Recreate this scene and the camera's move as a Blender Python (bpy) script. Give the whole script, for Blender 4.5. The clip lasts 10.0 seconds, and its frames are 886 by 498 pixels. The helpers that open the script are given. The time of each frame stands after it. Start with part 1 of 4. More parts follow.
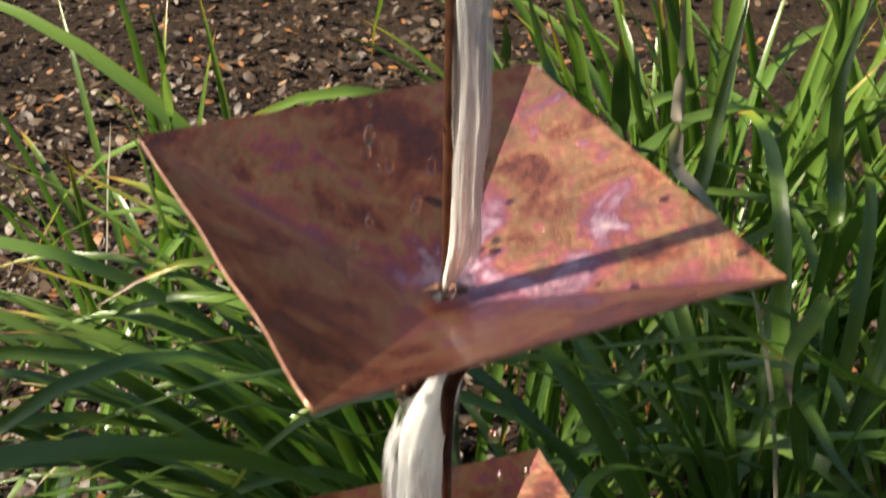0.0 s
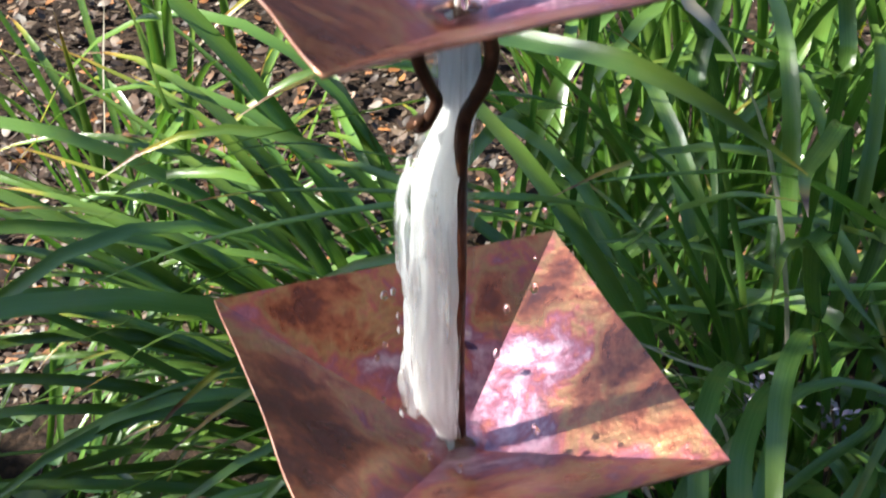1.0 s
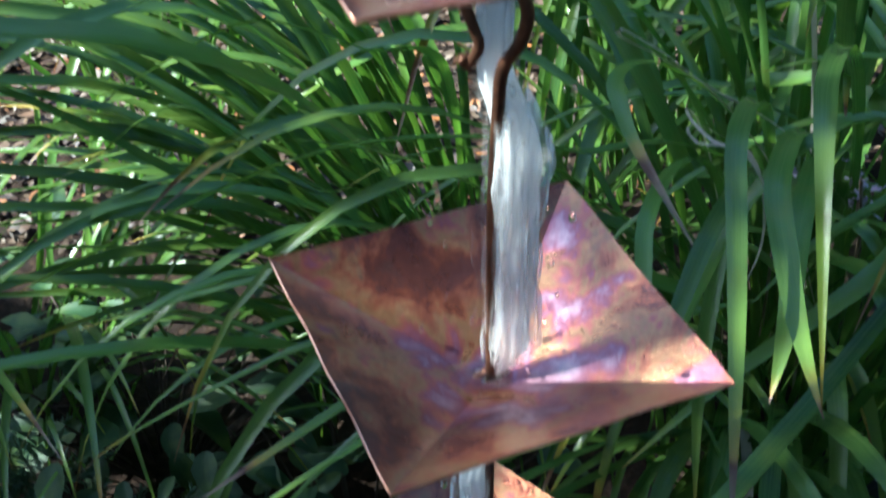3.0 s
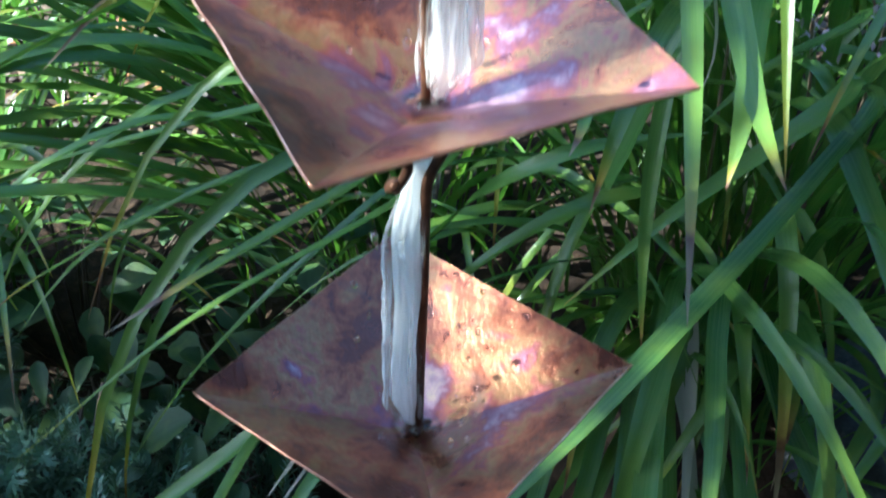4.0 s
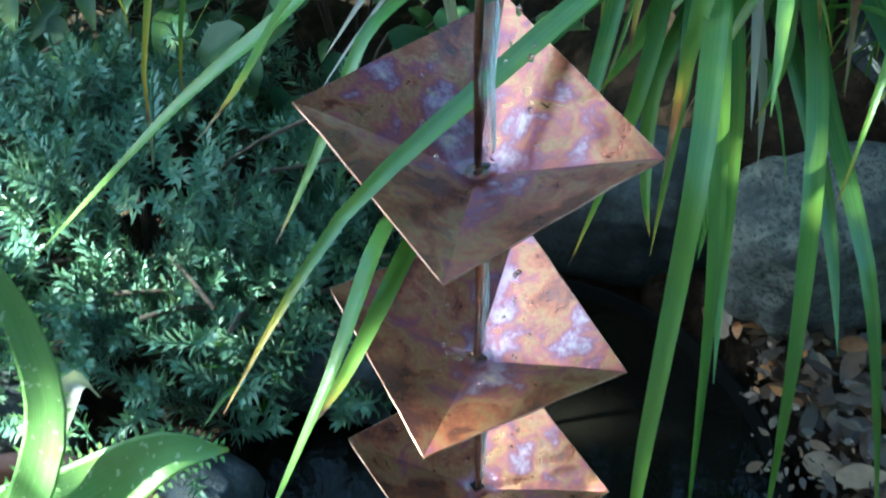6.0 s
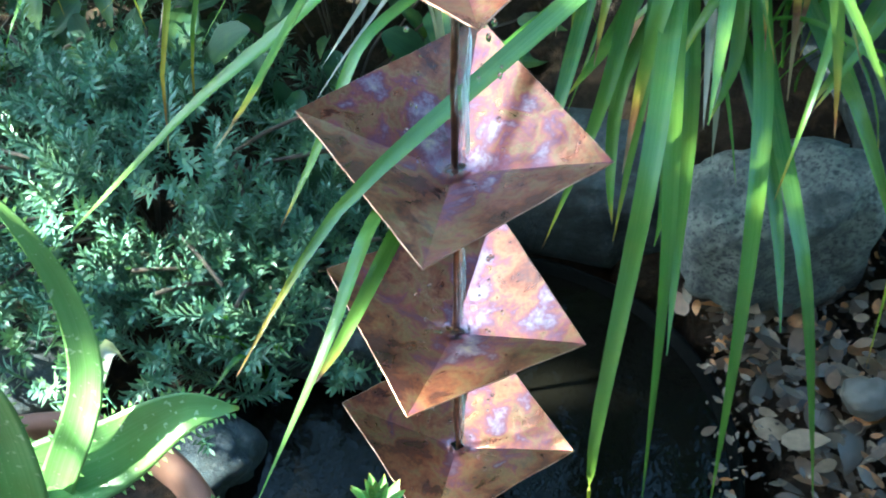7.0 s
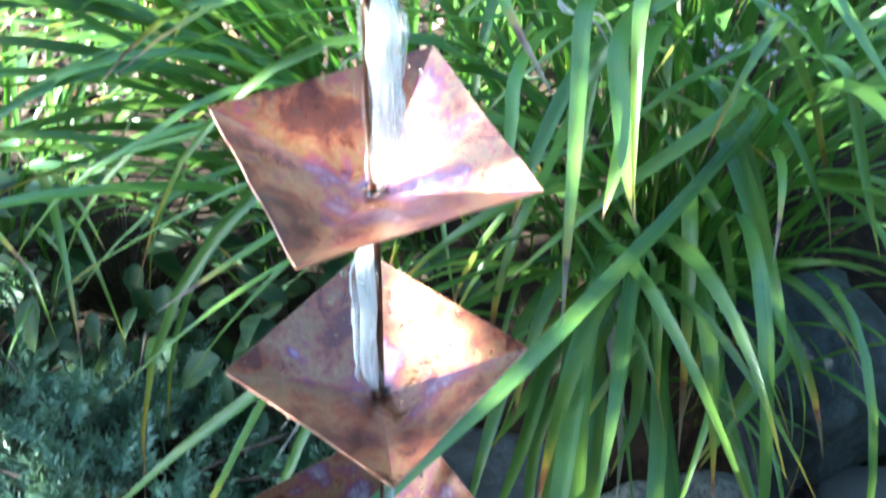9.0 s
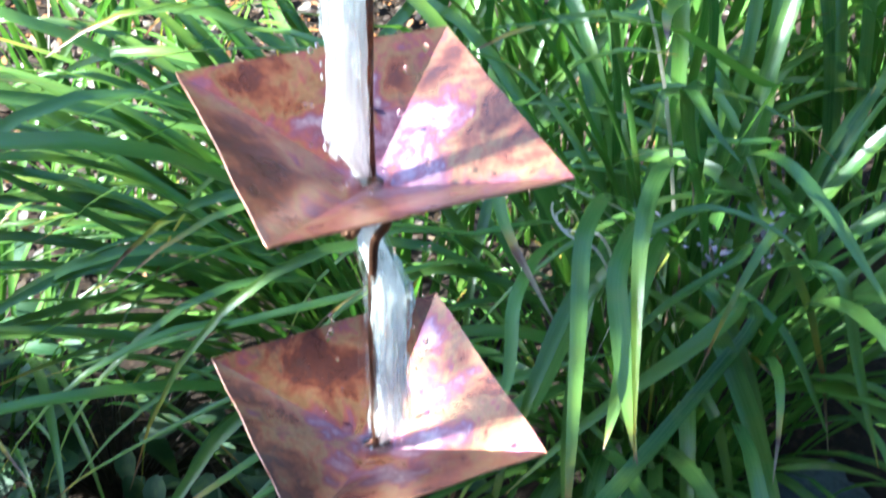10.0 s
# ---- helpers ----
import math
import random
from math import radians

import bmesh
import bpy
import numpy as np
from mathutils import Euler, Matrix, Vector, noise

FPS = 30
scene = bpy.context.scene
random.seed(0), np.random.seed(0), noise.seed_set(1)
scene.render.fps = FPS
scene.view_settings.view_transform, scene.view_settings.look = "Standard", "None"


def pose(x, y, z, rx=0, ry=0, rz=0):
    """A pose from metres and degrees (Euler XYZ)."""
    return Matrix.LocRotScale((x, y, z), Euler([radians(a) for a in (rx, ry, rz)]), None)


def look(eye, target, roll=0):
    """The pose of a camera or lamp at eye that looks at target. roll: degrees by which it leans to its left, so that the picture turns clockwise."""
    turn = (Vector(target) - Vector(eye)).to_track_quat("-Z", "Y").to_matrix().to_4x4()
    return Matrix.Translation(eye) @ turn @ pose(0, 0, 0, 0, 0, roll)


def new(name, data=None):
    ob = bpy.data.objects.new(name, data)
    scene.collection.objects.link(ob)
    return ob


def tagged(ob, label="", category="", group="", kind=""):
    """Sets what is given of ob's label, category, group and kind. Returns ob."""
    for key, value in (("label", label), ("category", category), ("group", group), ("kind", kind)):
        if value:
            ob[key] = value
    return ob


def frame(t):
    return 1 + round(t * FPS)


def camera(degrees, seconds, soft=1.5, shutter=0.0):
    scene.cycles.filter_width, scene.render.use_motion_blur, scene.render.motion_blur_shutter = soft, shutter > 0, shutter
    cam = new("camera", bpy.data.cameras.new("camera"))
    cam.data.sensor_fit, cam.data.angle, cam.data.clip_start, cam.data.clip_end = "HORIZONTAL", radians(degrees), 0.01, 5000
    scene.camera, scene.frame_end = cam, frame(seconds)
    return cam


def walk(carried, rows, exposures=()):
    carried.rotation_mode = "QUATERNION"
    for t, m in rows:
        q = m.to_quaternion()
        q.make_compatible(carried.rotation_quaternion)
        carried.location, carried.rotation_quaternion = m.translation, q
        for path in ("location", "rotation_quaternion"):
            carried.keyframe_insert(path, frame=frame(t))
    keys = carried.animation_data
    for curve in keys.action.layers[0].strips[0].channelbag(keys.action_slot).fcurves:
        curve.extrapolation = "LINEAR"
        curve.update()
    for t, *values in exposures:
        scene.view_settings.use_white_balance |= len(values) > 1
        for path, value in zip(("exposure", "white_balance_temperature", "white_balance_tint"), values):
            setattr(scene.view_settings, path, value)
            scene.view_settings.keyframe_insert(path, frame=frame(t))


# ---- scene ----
cam = camera(35.2, 10.0, soft=1.95, shutter=0.5)
# seconds, x, y, z, yaw, pitch, roll
ROWS = [
    (0.0, 0.0107, -0.2774, 1.2184, 2.70, -35.71, -0.77),
    (0.5, 0.0070, -0.2906, 1.1944, 2.10, -37.58, -0.20),
    (1.0, 0.0084, -0.2939, 1.1694, 1.98, -38.76, 0.21),
    (1.5, 0.0083, -0.3020, 1.1506, 2.11, -39.38, 0.16),
    (2.0, 0.0052, -0.3093, 1.1275, 2.08, -39.00, 0.30),
    (3.5, -0.0061, -0.3362, 1.0043, 0.63, -42.71, -0.76),
    (4.0, -0.0029, -0.3412, 0.9596, -0.45, -42.96, -1.78),
    (4.5, -0.0135, -0.3472, 0.9139, -0.24, -42.91, -1.24),
    (5.0, -0.0179, -0.3486, 0.8819, -0.77, -46.29, -0.14),
    (5.5, -0.0108, -0.3590, 0.8561, -0.93, -50.34, 1.52),
    (5.7, -0.0091, -0.3749, 0.8601, -0.89, -52.54, 1.45),
    (7.0, 0.0018, -0.4508, 0.9620, -0.56, -54.99, 1.04),
    (7.5, 0.0124, -0.4774, 1.0093, -0.29, -54.63, 0.26),
    (8.0, 0.0146, -0.4970, 1.0726, -0.72, -54.07, -0.51),
    (8.5, 0.0300, -0.4768, 1.1284, -0.21, -50.64, -0.68),
    (9.0, 0.0262, -0.4612, 1.1578, -0.34, -46.98, -0.74),
    (9.5, 0.0251, -0.4412, 1.1790, -0.75, -43.98, -0.24),
    (10.0, 0.0192, -0.4237, 1.1986, -0.42, -41.51, -1.30),
]
# seconds, stops, kelvin, tint
EXPOSURES = [(0.0, 1.45, 6900, 7), (1.0, 2.1, 5850, 4), (2.0, 2.15, 5300, 2), (3.5, 2.7, 5100, -6), (4.5, 3.45, 5100, -9), (5.5, 3.9, 5050, -20), (7.0, 4.6, 5250, -22), (8.0, 4.7, 5250, -16), (9.0, 4.2, 5200, -8), (10.0, 3.35, 5050, -5)]
walk(cam, [(t, pose(x, y, z, 90 + pitch, roll, yaw)) for t, x, y, z, yaw, pitch, roll in ROWS], EXPOSURES)

# ---- light: low afternoon sun from behind the plants, to the left ----
SUN = Vector((-0.76, 0.02, 0.65)).normalized()
world = bpy.data.worlds.new("sky")
scene.world = world
world.use_nodes = True
wn = world.node_tree.nodes
sky = wn.new("ShaderNodeTexSky")
sky.sky_type, sky.sun_disc = "NISHITA", False
sky.sun_elevation, sky.sun_rotation = math.asin(SUN.z), math.atan2(SUN.x, SUN.y)
wn["Background"].inputs["Strength"].default_value = 0.08
world.node_tree.links.new(sky.outputs[0], wn["Background"].inputs["Color"])
sun_data = bpy.data.lights.new("sun", "SUN")
sun_data.energy, sun_data.angle, sun_data.color = 5.0, radians(0.4), (1.0, 0.90, 0.74)
sun = new("sun", sun_data)
sun.matrix_world = look(SUN * 20, (0, 0, 0))


# ---- materials ----
class Mat:
    """A small builder for node materials."""

    def __init__(self, name):
        self.m = bpy.data.materials.new(name)
        self.m.use_nodes = True
        self.t = self.m.node_tree
        self.b = self.t.nodes["Principled BSDF"]
        self.out = self.t.nodes["Material Output"]

    def n(self, kind, **kw):
        node = self.t.nodes.new("ShaderNode" + kind)
        for key, value in kw.items():
            node.inputs[key.replace("_", " ")].default_value = value
        return node

    def link(self, a, b):
        self.t.links.new(a, b)

    def coords(self, shift=True):
        """Object coordinates, moved by the object's random number."""
        tc = self.n("TexCoord")
        if not shift:
            return tc.outputs["Object"]
        info = self.n("ObjectInfo")
        mul = self.n("Math")
        mul.operation = "MULTIPLY"
        mul.inputs[1].default_value = 37.0
        self.link(info.outputs["Random"], mul.inputs[0])
        add = self.n("VectorMath")
        add.operation = "ADD"
        self.link(tc.outputs["Object"], add.inputs[0])
        self.link(mul.outputs[0], add.inputs[1])
        return add.outputs[0]

    def noise(self, co, scale, detail=4.0, rough=0.55, distortion=0.0):
        nd = self.n("TexNoise", Scale=scale, Detail=detail, Roughness=rough, Distortion=distortion)
        self.link(co, nd.inputs["Vector"])
        return nd.outputs["Fac"]

    def ramp(self, fac, *stops):
        r = self.n("ValToRGB")
        el = r.color_ramp.elements
        while len(el) < len(stops):
            el.new(0.5)
        for e, (p, c) in zip(el, stops):
            e.position, e.color = p, (*c, 1) if len(c) == 3 else c
        self.link(fac, r.inputs[0])
        return r.outputs["Color"]

    def mix(self, fac, a, b, mode="MIX"):
        x = self.n("Mix")
        x.data_type, x.blend_type = "RGBA", mode
        for sock, val in ((x.inputs[0], fac), (x.inputs[6], a), (x.inputs[7], b)):
            if isinstance(val, bpy.types.NodeSocket):
                self.link(val, sock)
            else:
                sock.default_value = val if not isinstance(val, tuple) else (*val, 1)
        return x.outputs[2]

    def bump(self, height, strength=0.3, distance=0.001):
        bp = self.n("Bump", Strength=strength, Distance=distance)
        self.link(height, bp.inputs["Height"])
        self.link(bp.outputs[0], self.b.inputs["Normal"])
        return bp.outputs[0]

    def set(self, color=None, **kw):
        if color is not None:
            if isinstance(color, tuple):
                self.b.inputs["Base Color"].default_value = (*color, 1)
            else:
                self.link(color, self.b.inputs["Base Color"])
        for key, value in kw.items():
            s = self.b.inputs[key.replace("_", " ")]
            if isinstance(value, bpy.types.NodeSocket):
                self.link(value, s)
            else:
                s.default_value = value
        return self.m


def make_copper():
    """Torch-coloured copper: browns along the edges, gold on the flats, purple towards the bottom; each flat has its
    own stains, and the right-back one a sky sheen put into its colour.
    """
    k = Mat("heat_stained_copper")
    uv = k.n("UVMap")
    cen = k.n("VectorMath")
    cen.operation = "MULTIPLY_ADD"
    cen.inputs[1].default_value, cen.inputs[2].default_value = (2, 2, 0), (-1, -1, 0)
    k.link(uv.outputs[0], cen.inputs[0])
    sep = k.n("SeparateXYZ")
    k.link(cen.outputs[0], sep.inputs[0])

    def calc(op, a, b=None, c=None):
        m = k.n("Math")
        m.operation = op
        for sock, val in zip(m.inputs, (a, b, c)):
            if isinstance(val, bpy.types.NodeSocket):
                k.link(val, sock)
            elif val is not None:
                sock.default_value = val
        return m.outputs[0]

    u, v = sep.outputs["X"], sep.outputs["Y"]
    edge = calc("MAXIMUM", calc("ABSOLUTE", u), calc("ABSOLUTE", v))
    flat_a = calc("SIGN", calc("ADD", u, v))
    flat_b = calc("SIGN", calc("SUBTRACT", u, v))
    info = k.n("ObjectInfo")
    off = k.n("CombineXYZ")
    k.link(calc("MULTIPLY", flat_a, 3.3), off.inputs[0])
    k.link(calc("MULTIPLY", flat_b, 5.7), off.inputs[1])
    k.link(calc("MULTIPLY", info.outputs["Random"], 41.0), off.inputs[2])
    add = k.n("VectorMath")
    add.operation = "ADD"
    k.link(cen.outputs[0], add.inputs[0])
    k.link(off.outputs[0], add.inputs[1])
    own = add.outputs[0]
    co = k.coords()
    torch = k.noise(own, 1.5, 3, 0.55, 0.3)
    cloud = k.noise(co, 52, 6, 0.64, 0.5)
    fine = k.noise(co, 360, 4, 0.65)
    heat = calc("MULTIPLY_ADD", torch, 1.25, -0.335)
    heat = calc("ADD", heat, calc("MULTIPLY_ADD", cloud, 1.5, -0.75))
    heat = calc("ADD", heat, calc("MULTIPLY_ADD", edge, -0.34, 0.30))
    heat = calc("ADD", heat, calc("MULTIPLY_ADD", fine, 0.16, -0.08))
    # right-back flat towards lilac, front-left towards brown: sky reflection put into the colour
    heat = calc("ADD", heat, calc("MULTIPLY", calc("ADD", flat_a, flat_b), 0.05))
    fold = calc("ABSOLUTE", calc("SUBTRACT", calc("ABSOLUTE", u), calc("ABSOLUTE", v)))
    fold = calc("MULTIPLY", calc("SUBTRACT", 1.0, calc("SMOOTH_MIN", calc("MULTIPLY", fold, 5.0), 1.0, 0.3)), calc("MULTIPLY_ADD", cloud, 1.8, -0.35))
    heat = calc("ADD", heat, calc("MULTIPLY", fold, calc("SUBTRACT", 0.57, heat)))
    heat = calc("MAXIMUM", heat, 0.1)
    c = k.ramp(heat, (0.02, (0.07, 0.042, 0.05)), (0.14, (0.15, 0.05, 0.034)), (0.27, (0.235, 0.085, 0.05)), (0.40, (0.24, 0.14, 0.072)),
               (0.50, (0.235, 0.076, 0.068)), (0.58, (0.16, 0.062, 0.10)), (0.71, (0.26, 0.19, 0.25)), (0.86, (0.40, 0.32, 0.26)))
    patina = k.ramp(k.noise(own, 3.4, 5, 0.7, 0.6), (0.58, (0, 0, 0)), (0.70, (0.6,) * 3))
    c = k.mix(patina, c, (0.09, 0.065, 0.065))
    c = k.mix(0.25, c, k.ramp(fine, (0.3, (0.12, 0.07, 0.05)), (0.7, (0.8, 0.5, 0.34))), "OVERLAY")
    rough = k.ramp(cloud, (0.3, (0.22,) * 3), (0.7, (0.46,) * 3))
    k.bump(k.mix(0.35, cloud, fine), 0.35, 0.0022)
    return k.set(c, Metallic=0.8, Roughness=rough, Coat_Weight=0.32, Coat_Roughness=0.12)


def make_rim():
    k = Mat("worn_bright_copper_edge")
    co = k.coords()
    c = k.ramp(k.noise(co, 90, 4), (0.3, (0.30, 0.12, 0.07)), (0.65, (0.75, 0.42, 0.30)))
    return k.set(c, Metallic=0.9, Roughness=0.3)


def make_wire():
    k = Mat("dark_copper_wire")
    co = k.coords()
    c = k.ramp(k.noise(co, 130, 4), (0.3, (0.05, 0.025, 0.017)), (0.55, (0.13, 0.06, 0.035)), (0.75, (0.24, 0.12, 0.07)))
    return k.set(c, Metallic=0.7, Roughness=0.4)


def make_leaf(name, young, old, pale, glow=0.35, rough=0.29, spots=False):
    """Strap leaves: green along the blade, yellow and then brown where v passes 1."""
    k = Mat(name)
    uv = k.n("UVMap")
    sep = k.n("SeparateXYZ")
    k.link(uv.outputs[0], sep.inputs[0])
    co = k.coords()
    info = k.n("ObjectInfo")
    green = k.mix(info.outputs["Random"], young, old)
    streak_co = k.n("VectorMath")
    streak_co.operation = "MULTIPLY"
    streak_co.inputs[1].default_value = (26, 1.2, 1)
    k.link(uv.outputs[0], streak_co.inputs[0])
    streak = k.noise(streak_co.outputs[0], 1.0, 3)
    green = k.mix(k.ramp(streak, (0.4, (0, 0, 0)), (0.75, (0.55,) * 3)), green, pale)
    blotch = k.noise(co, 30, 3)
    green = k.mix(k.ramp(blotch, (0.48, (0, 0, 0)), (0.68, (0.45,) * 3)), green, (0.15, 0.20, 0.03))
    green = k.mix(k.ramp(sep.outputs["Y"], (0.5, (0, 0, 0)), (1.0, (0.45,) * 3)), green, (0.17, 0.235, 0.035))
    wob = k.n("Math")
    wob.operation = "MULTIPLY_ADD"
    wob.inputs[1].default_value = 0.12
    k.link(blotch, wob.inputs[0])
    k.link(sep.outputs["Y"], wob.inputs[2])
    half = k.n("Math")
    half.operation = "MULTIPLY"
    half.inputs[1].default_value = 0.5
    k.link(wob.outputs[0], half.inputs[0])
    dry = k.ramp(half.outputs[0], (0.495, (0, 0, 0)), (0.54, (1, 1, 1)))
    drycol = k.ramp(half.outputs[0], (0.505, (0.34, 0.33, 0.04)), (0.535, (0.36, 0.24, 0.04)), (0.55, (0.12, 0.05, 0.025)), (0.575, (0.26, 0.19, 0.12)), (0.72, (0.42, 0.37, 0.32)))
    c = k.mix(dry, green, drycol)
    if spots:
        c = k.mix(k.ramp(k.noise(co, 240, 2), (0.64, (0, 0, 0)), (0.70, (0.7,) * 3)), c, (0.55, 0.62, 0.42))
    k.set(c, Roughness=rough, Specular_IOR_Level=0.5)
    k.bump(streak, 0.25, 0.0006)
    tr = k.n("BsdfTranslucent")
    bright = k.mix(1.0, c, (1.0, 1.15, 0.55), "MULTIPLY")
    k.link(bright, tr.inputs["Color"])
    ms = k.n("MixShader", Fac=glow)
    k.link(k.b.outputs[0], ms.inputs[1])
    k.link(tr.outputs[0], ms.inputs[2])
    k.link(ms.outputs[0], k.out.inputs["Surface"])
    return k.m


def make_ground():
    k = Mat("dark_garden_soil")
    co = k.coords(False)
    c = k.ramp(k.noise(co, 9, 5, 0.65), (0.3, (0.010, 0.007, 0.006)), (0.55, (0.024, 0.016, 0.012)), (0.75, (0.055, 0.036, 0.024)))
    c = k.mix(k.ramp(k.noise(co, 90, 3), (0.5, (0, 0, 0)), (0.7, (0.5,) * 3)), c, (0.075, 0.045, 0.028))
    k.bump(k.noise(co, 60, 6, 0.7), 0.9, 0.012)
    return k.set(c, Roughness=0.95, Specular_IOR_Level=0.12)


def make_litter():
    k = Mat("dry_fallen_leaf")
    co = k.coords()
    geo = k.n("NewGeometry")
    info = k.n("ObjectInfo")
    r = k.n("Math")
    r.operation = "ADD"
    k.link(geo.outputs["Random Per Island"], r.inputs[0])
    k.link(info.outputs["Random"], r.inputs[1])
    fr = k.n("Math")
    fr.operation = "FRACT"
    k.link(r.outputs[0], fr.inputs[0])
    c = k.ramp(fr.outputs[0], (0.0, (0.035, 0.022, 0.016)), (0.25, (0.055, 0.030, 0.018)), (0.45, (0.10, 0.055, 0.030)), (0.54, (0.34, 0.13, 0.03)), (0.60, (0.06, 0.036, 0.023)), (0.86, (0.15, 0.10, 0.062)), (1.0, (0.03, 0.02, 0.015)))
    c = k.mix(0.5, c, k.ramp(k.noise(co, 160, 4), (0.3, (0.25,) * 3), (0.7, (1, 1, 1))), "MULTIPLY")
    return k.set(c, Roughness=0.55)


def make_granite(name, light, dark, speck):
    k = Mat(name)
    co = k.coords()
    c = k.ramp(k.noise(co, 70, 5, 0.7), (0.35, dark), (0.5, light), (0.7, tuple(min(1, 1.35 * v) for v in light)))
    c = k.mix(k.ramp(k.noise(co, 260, 5, 0.7), (0.50, (0, 0, 0)), (0.60, (0.9,) * 3)), c, speck)
    c = k.mix(k.ramp(k.noise(co, 24, 5, 0.65), (0.44, (0, 0, 0)), (0.58, (0.8,) * 3)), c, tuple(0.45 * v for v in dark))
    k.bump(k.noise(co, 60, 7, 0.72), 0.8, 0.008)
    return k.set(c, Roughness=0.7)


def make_plain(name, lo, hi, scale, rough, bump=0.3, metal=0.0):
    k = Mat(name)
    co = k.coords()
    nz = k.noise(co, scale, 5, 0.6)
    k.bump(k.noise(co, scale * 4, 4), bump, 0.002)
    return k.set(k.ramp(nz, (0.3, lo), (0.7, hi)), Roughness=rough, Metallic=metal)


def make_water_stream(name, white, gap):
    """Aerated water: white streaks along the fall with clear, glossy gaps between them."""
    k = Mat(name)
    co = k.n("TexCoord").outputs["Object"]

    def along(across, down):
        st = k.n("VectorMath")
        st.operation = "MULTIPLY"
        st.inputs[1].default_value = (across, across, down)
        k.link(co, st.inputs[0])
        return k.noise(st.outputs[0], 1.0, 3, 0.55, 0.4)

    nz = along(300, 14)
    bp = k.bump(nz, 0.25, 0.0015)
    k.set((0.985, 0.99, 1.0), Roughness=0.1, Coat_Weight=0.5)
    tl = k.n("BsdfTranslucent")
    tl.inputs["Color"].default_value = (0.985, 0.99, 1.0, 1)
    fm = k.n("MixShader", Fac=0.5)
    k.link(k.b.outputs[0], fm.inputs[1])
    k.link(tl.outputs[0], fm.inputs[2])
    gloss = k.n("BsdfGlossy", Roughness=0.12)
    k.link(bp, gloss.inputs["Normal"])
    see = k.n("BsdfTransparent")
    clear = k.n("MixShader", Fac=0.07)
    k.link(see.outputs[0], clear.inputs[1])
    k.link(gloss.outputs[0], clear.inputs[2])
    ms = k.n("MixShader")
    k.link(k.ramp(along(190, 8), (0.5 - gap, (0, 0, 0)), (0.74 - gap, (white,) * 3)), ms.inputs[0])
    k.link(clear.outputs[0], ms.inputs[1])
    k.link(fm.outputs[0], ms.inputs[2])
    k.link(ms.outputs[0], k.out.inputs["Surface"])
    return k.m


def make_pond():
    k = Mat("dark_still_water")
    co = k.coords(False)
    k.bump(k.noise(co, 45, 3), 0.35, 0.003)
    return k.set((0.003, 0.0025, 0.002), Roughness=0.08, IOR=1.2)


COPPER, WIRE, RIM = make_copper(), make_wire(), make_rim()
LEAF = make_leaf("strap_leaf", (0.100, 0.205, 0.036), (0.026, 0.080, 0.019), (0.20, 0.29, 0.08), 0.34, 0.26)
ALOE = make_leaf("aloe_leaf", (0.20, 0.34, 0.095), (0.17, 0.31, 0.10), (0.34, 0.46, 0.23), 0.15, 0.3, True)
SHRUB = make_leaf("grey_green_leaf", (0.105, 0.185, 0.13), (0.065, 0.13, 0.09), (0.22, 0.31, 0.235), 0.13, 0.38)
SOIL, LITTER = make_ground(), make_litter()
GRANITE = make_granite("speckled_granite", (0.155, 0.15, 0.135), (0.075, 0.08, 0.085), (0.025, 0.025, 0.03))
SLATE = make_granite("dark_blue_grey_stone", (0.035, 0.042, 0.052), (0.014, 0.016, 0.02), (0.07, 0.07, 0.07))
PEBBLE = make_plain("pale_pebble", (0.05, 0.042, 0.036), (0.09, 0.075, 0.065), 60, 0.6)
TERRACOTTA = make_plain("terracotta", (0.095, 0.034, 0.02), (0.17, 0.065, 0.036), 24, 0.75)
BLACK_TUB = make_plain("dark_tub_rim", (0.002, 0.002, 0.002), (0.005, 0.005, 0.005), 30, 0.9)
BLACK_TUB.node_tree.nodes["Principled BSDF"].inputs["IOR"].default_value = 1.1
SLEEPER = make_plain("weathered_dark_timber", (0.05, 0.042, 0.04), (0.11, 0.09, 0.08), 18, 0.7, 0.6)
STEM = make_plain("dry_stem", (0.12, 0.08, 0.05), (0.30, 0.23, 0.16), 50, 0.8)
WOOD = make_plain("dark_twig", (0.03, 0.022, 0.018), (0.08, 0.055, 0.04), 50, 0.85)
FLOWER = make_plain("spent_flower", (0.20, 0.17, 0.24), (0.36, 0.31, 0.38), 60, 0.7)
WATER, POND = make_water_stream("falling_water", 1.0, 0.385), make_pond()
THIN_WATER = make_water_stream("thin_clear_water", 0.6, 0.02)
CLEAR = Mat("clear_water").set((0.98, 0.99, 1.0), Roughness=0.02, Transmission_Weight=1.0, IOR=1.33)


# ---- building helpers ----
def mesh_of(name, verts, faces, material, smooth=True, uvs=None):
    me = bpy.data.meshes.new(name)
    me.from_pydata([tuple(v) for v in verts], [], faces)
    me.materials.append(material)
    if uvs is not None:
        layer = me.uv_layers.new(name="uv")
        for lp in me.loops:
            layer.data[lp.index].uv = uvs[lp.vertex_index]
    if smooth:
        me.shade_smooth()
    me.update()
    return me


def child(ob, parent):
    ob.parent = parent
    return ob


def part(name, mesh, parent, label=""):
    return tagged(child(new(name, mesh), parent), label)


def thing(name, label, category, group="", kind="", at=(0, 0, 0)):
    ob = tagged(new(name), label, category, group, kind)
    ob.location = at
    return ob


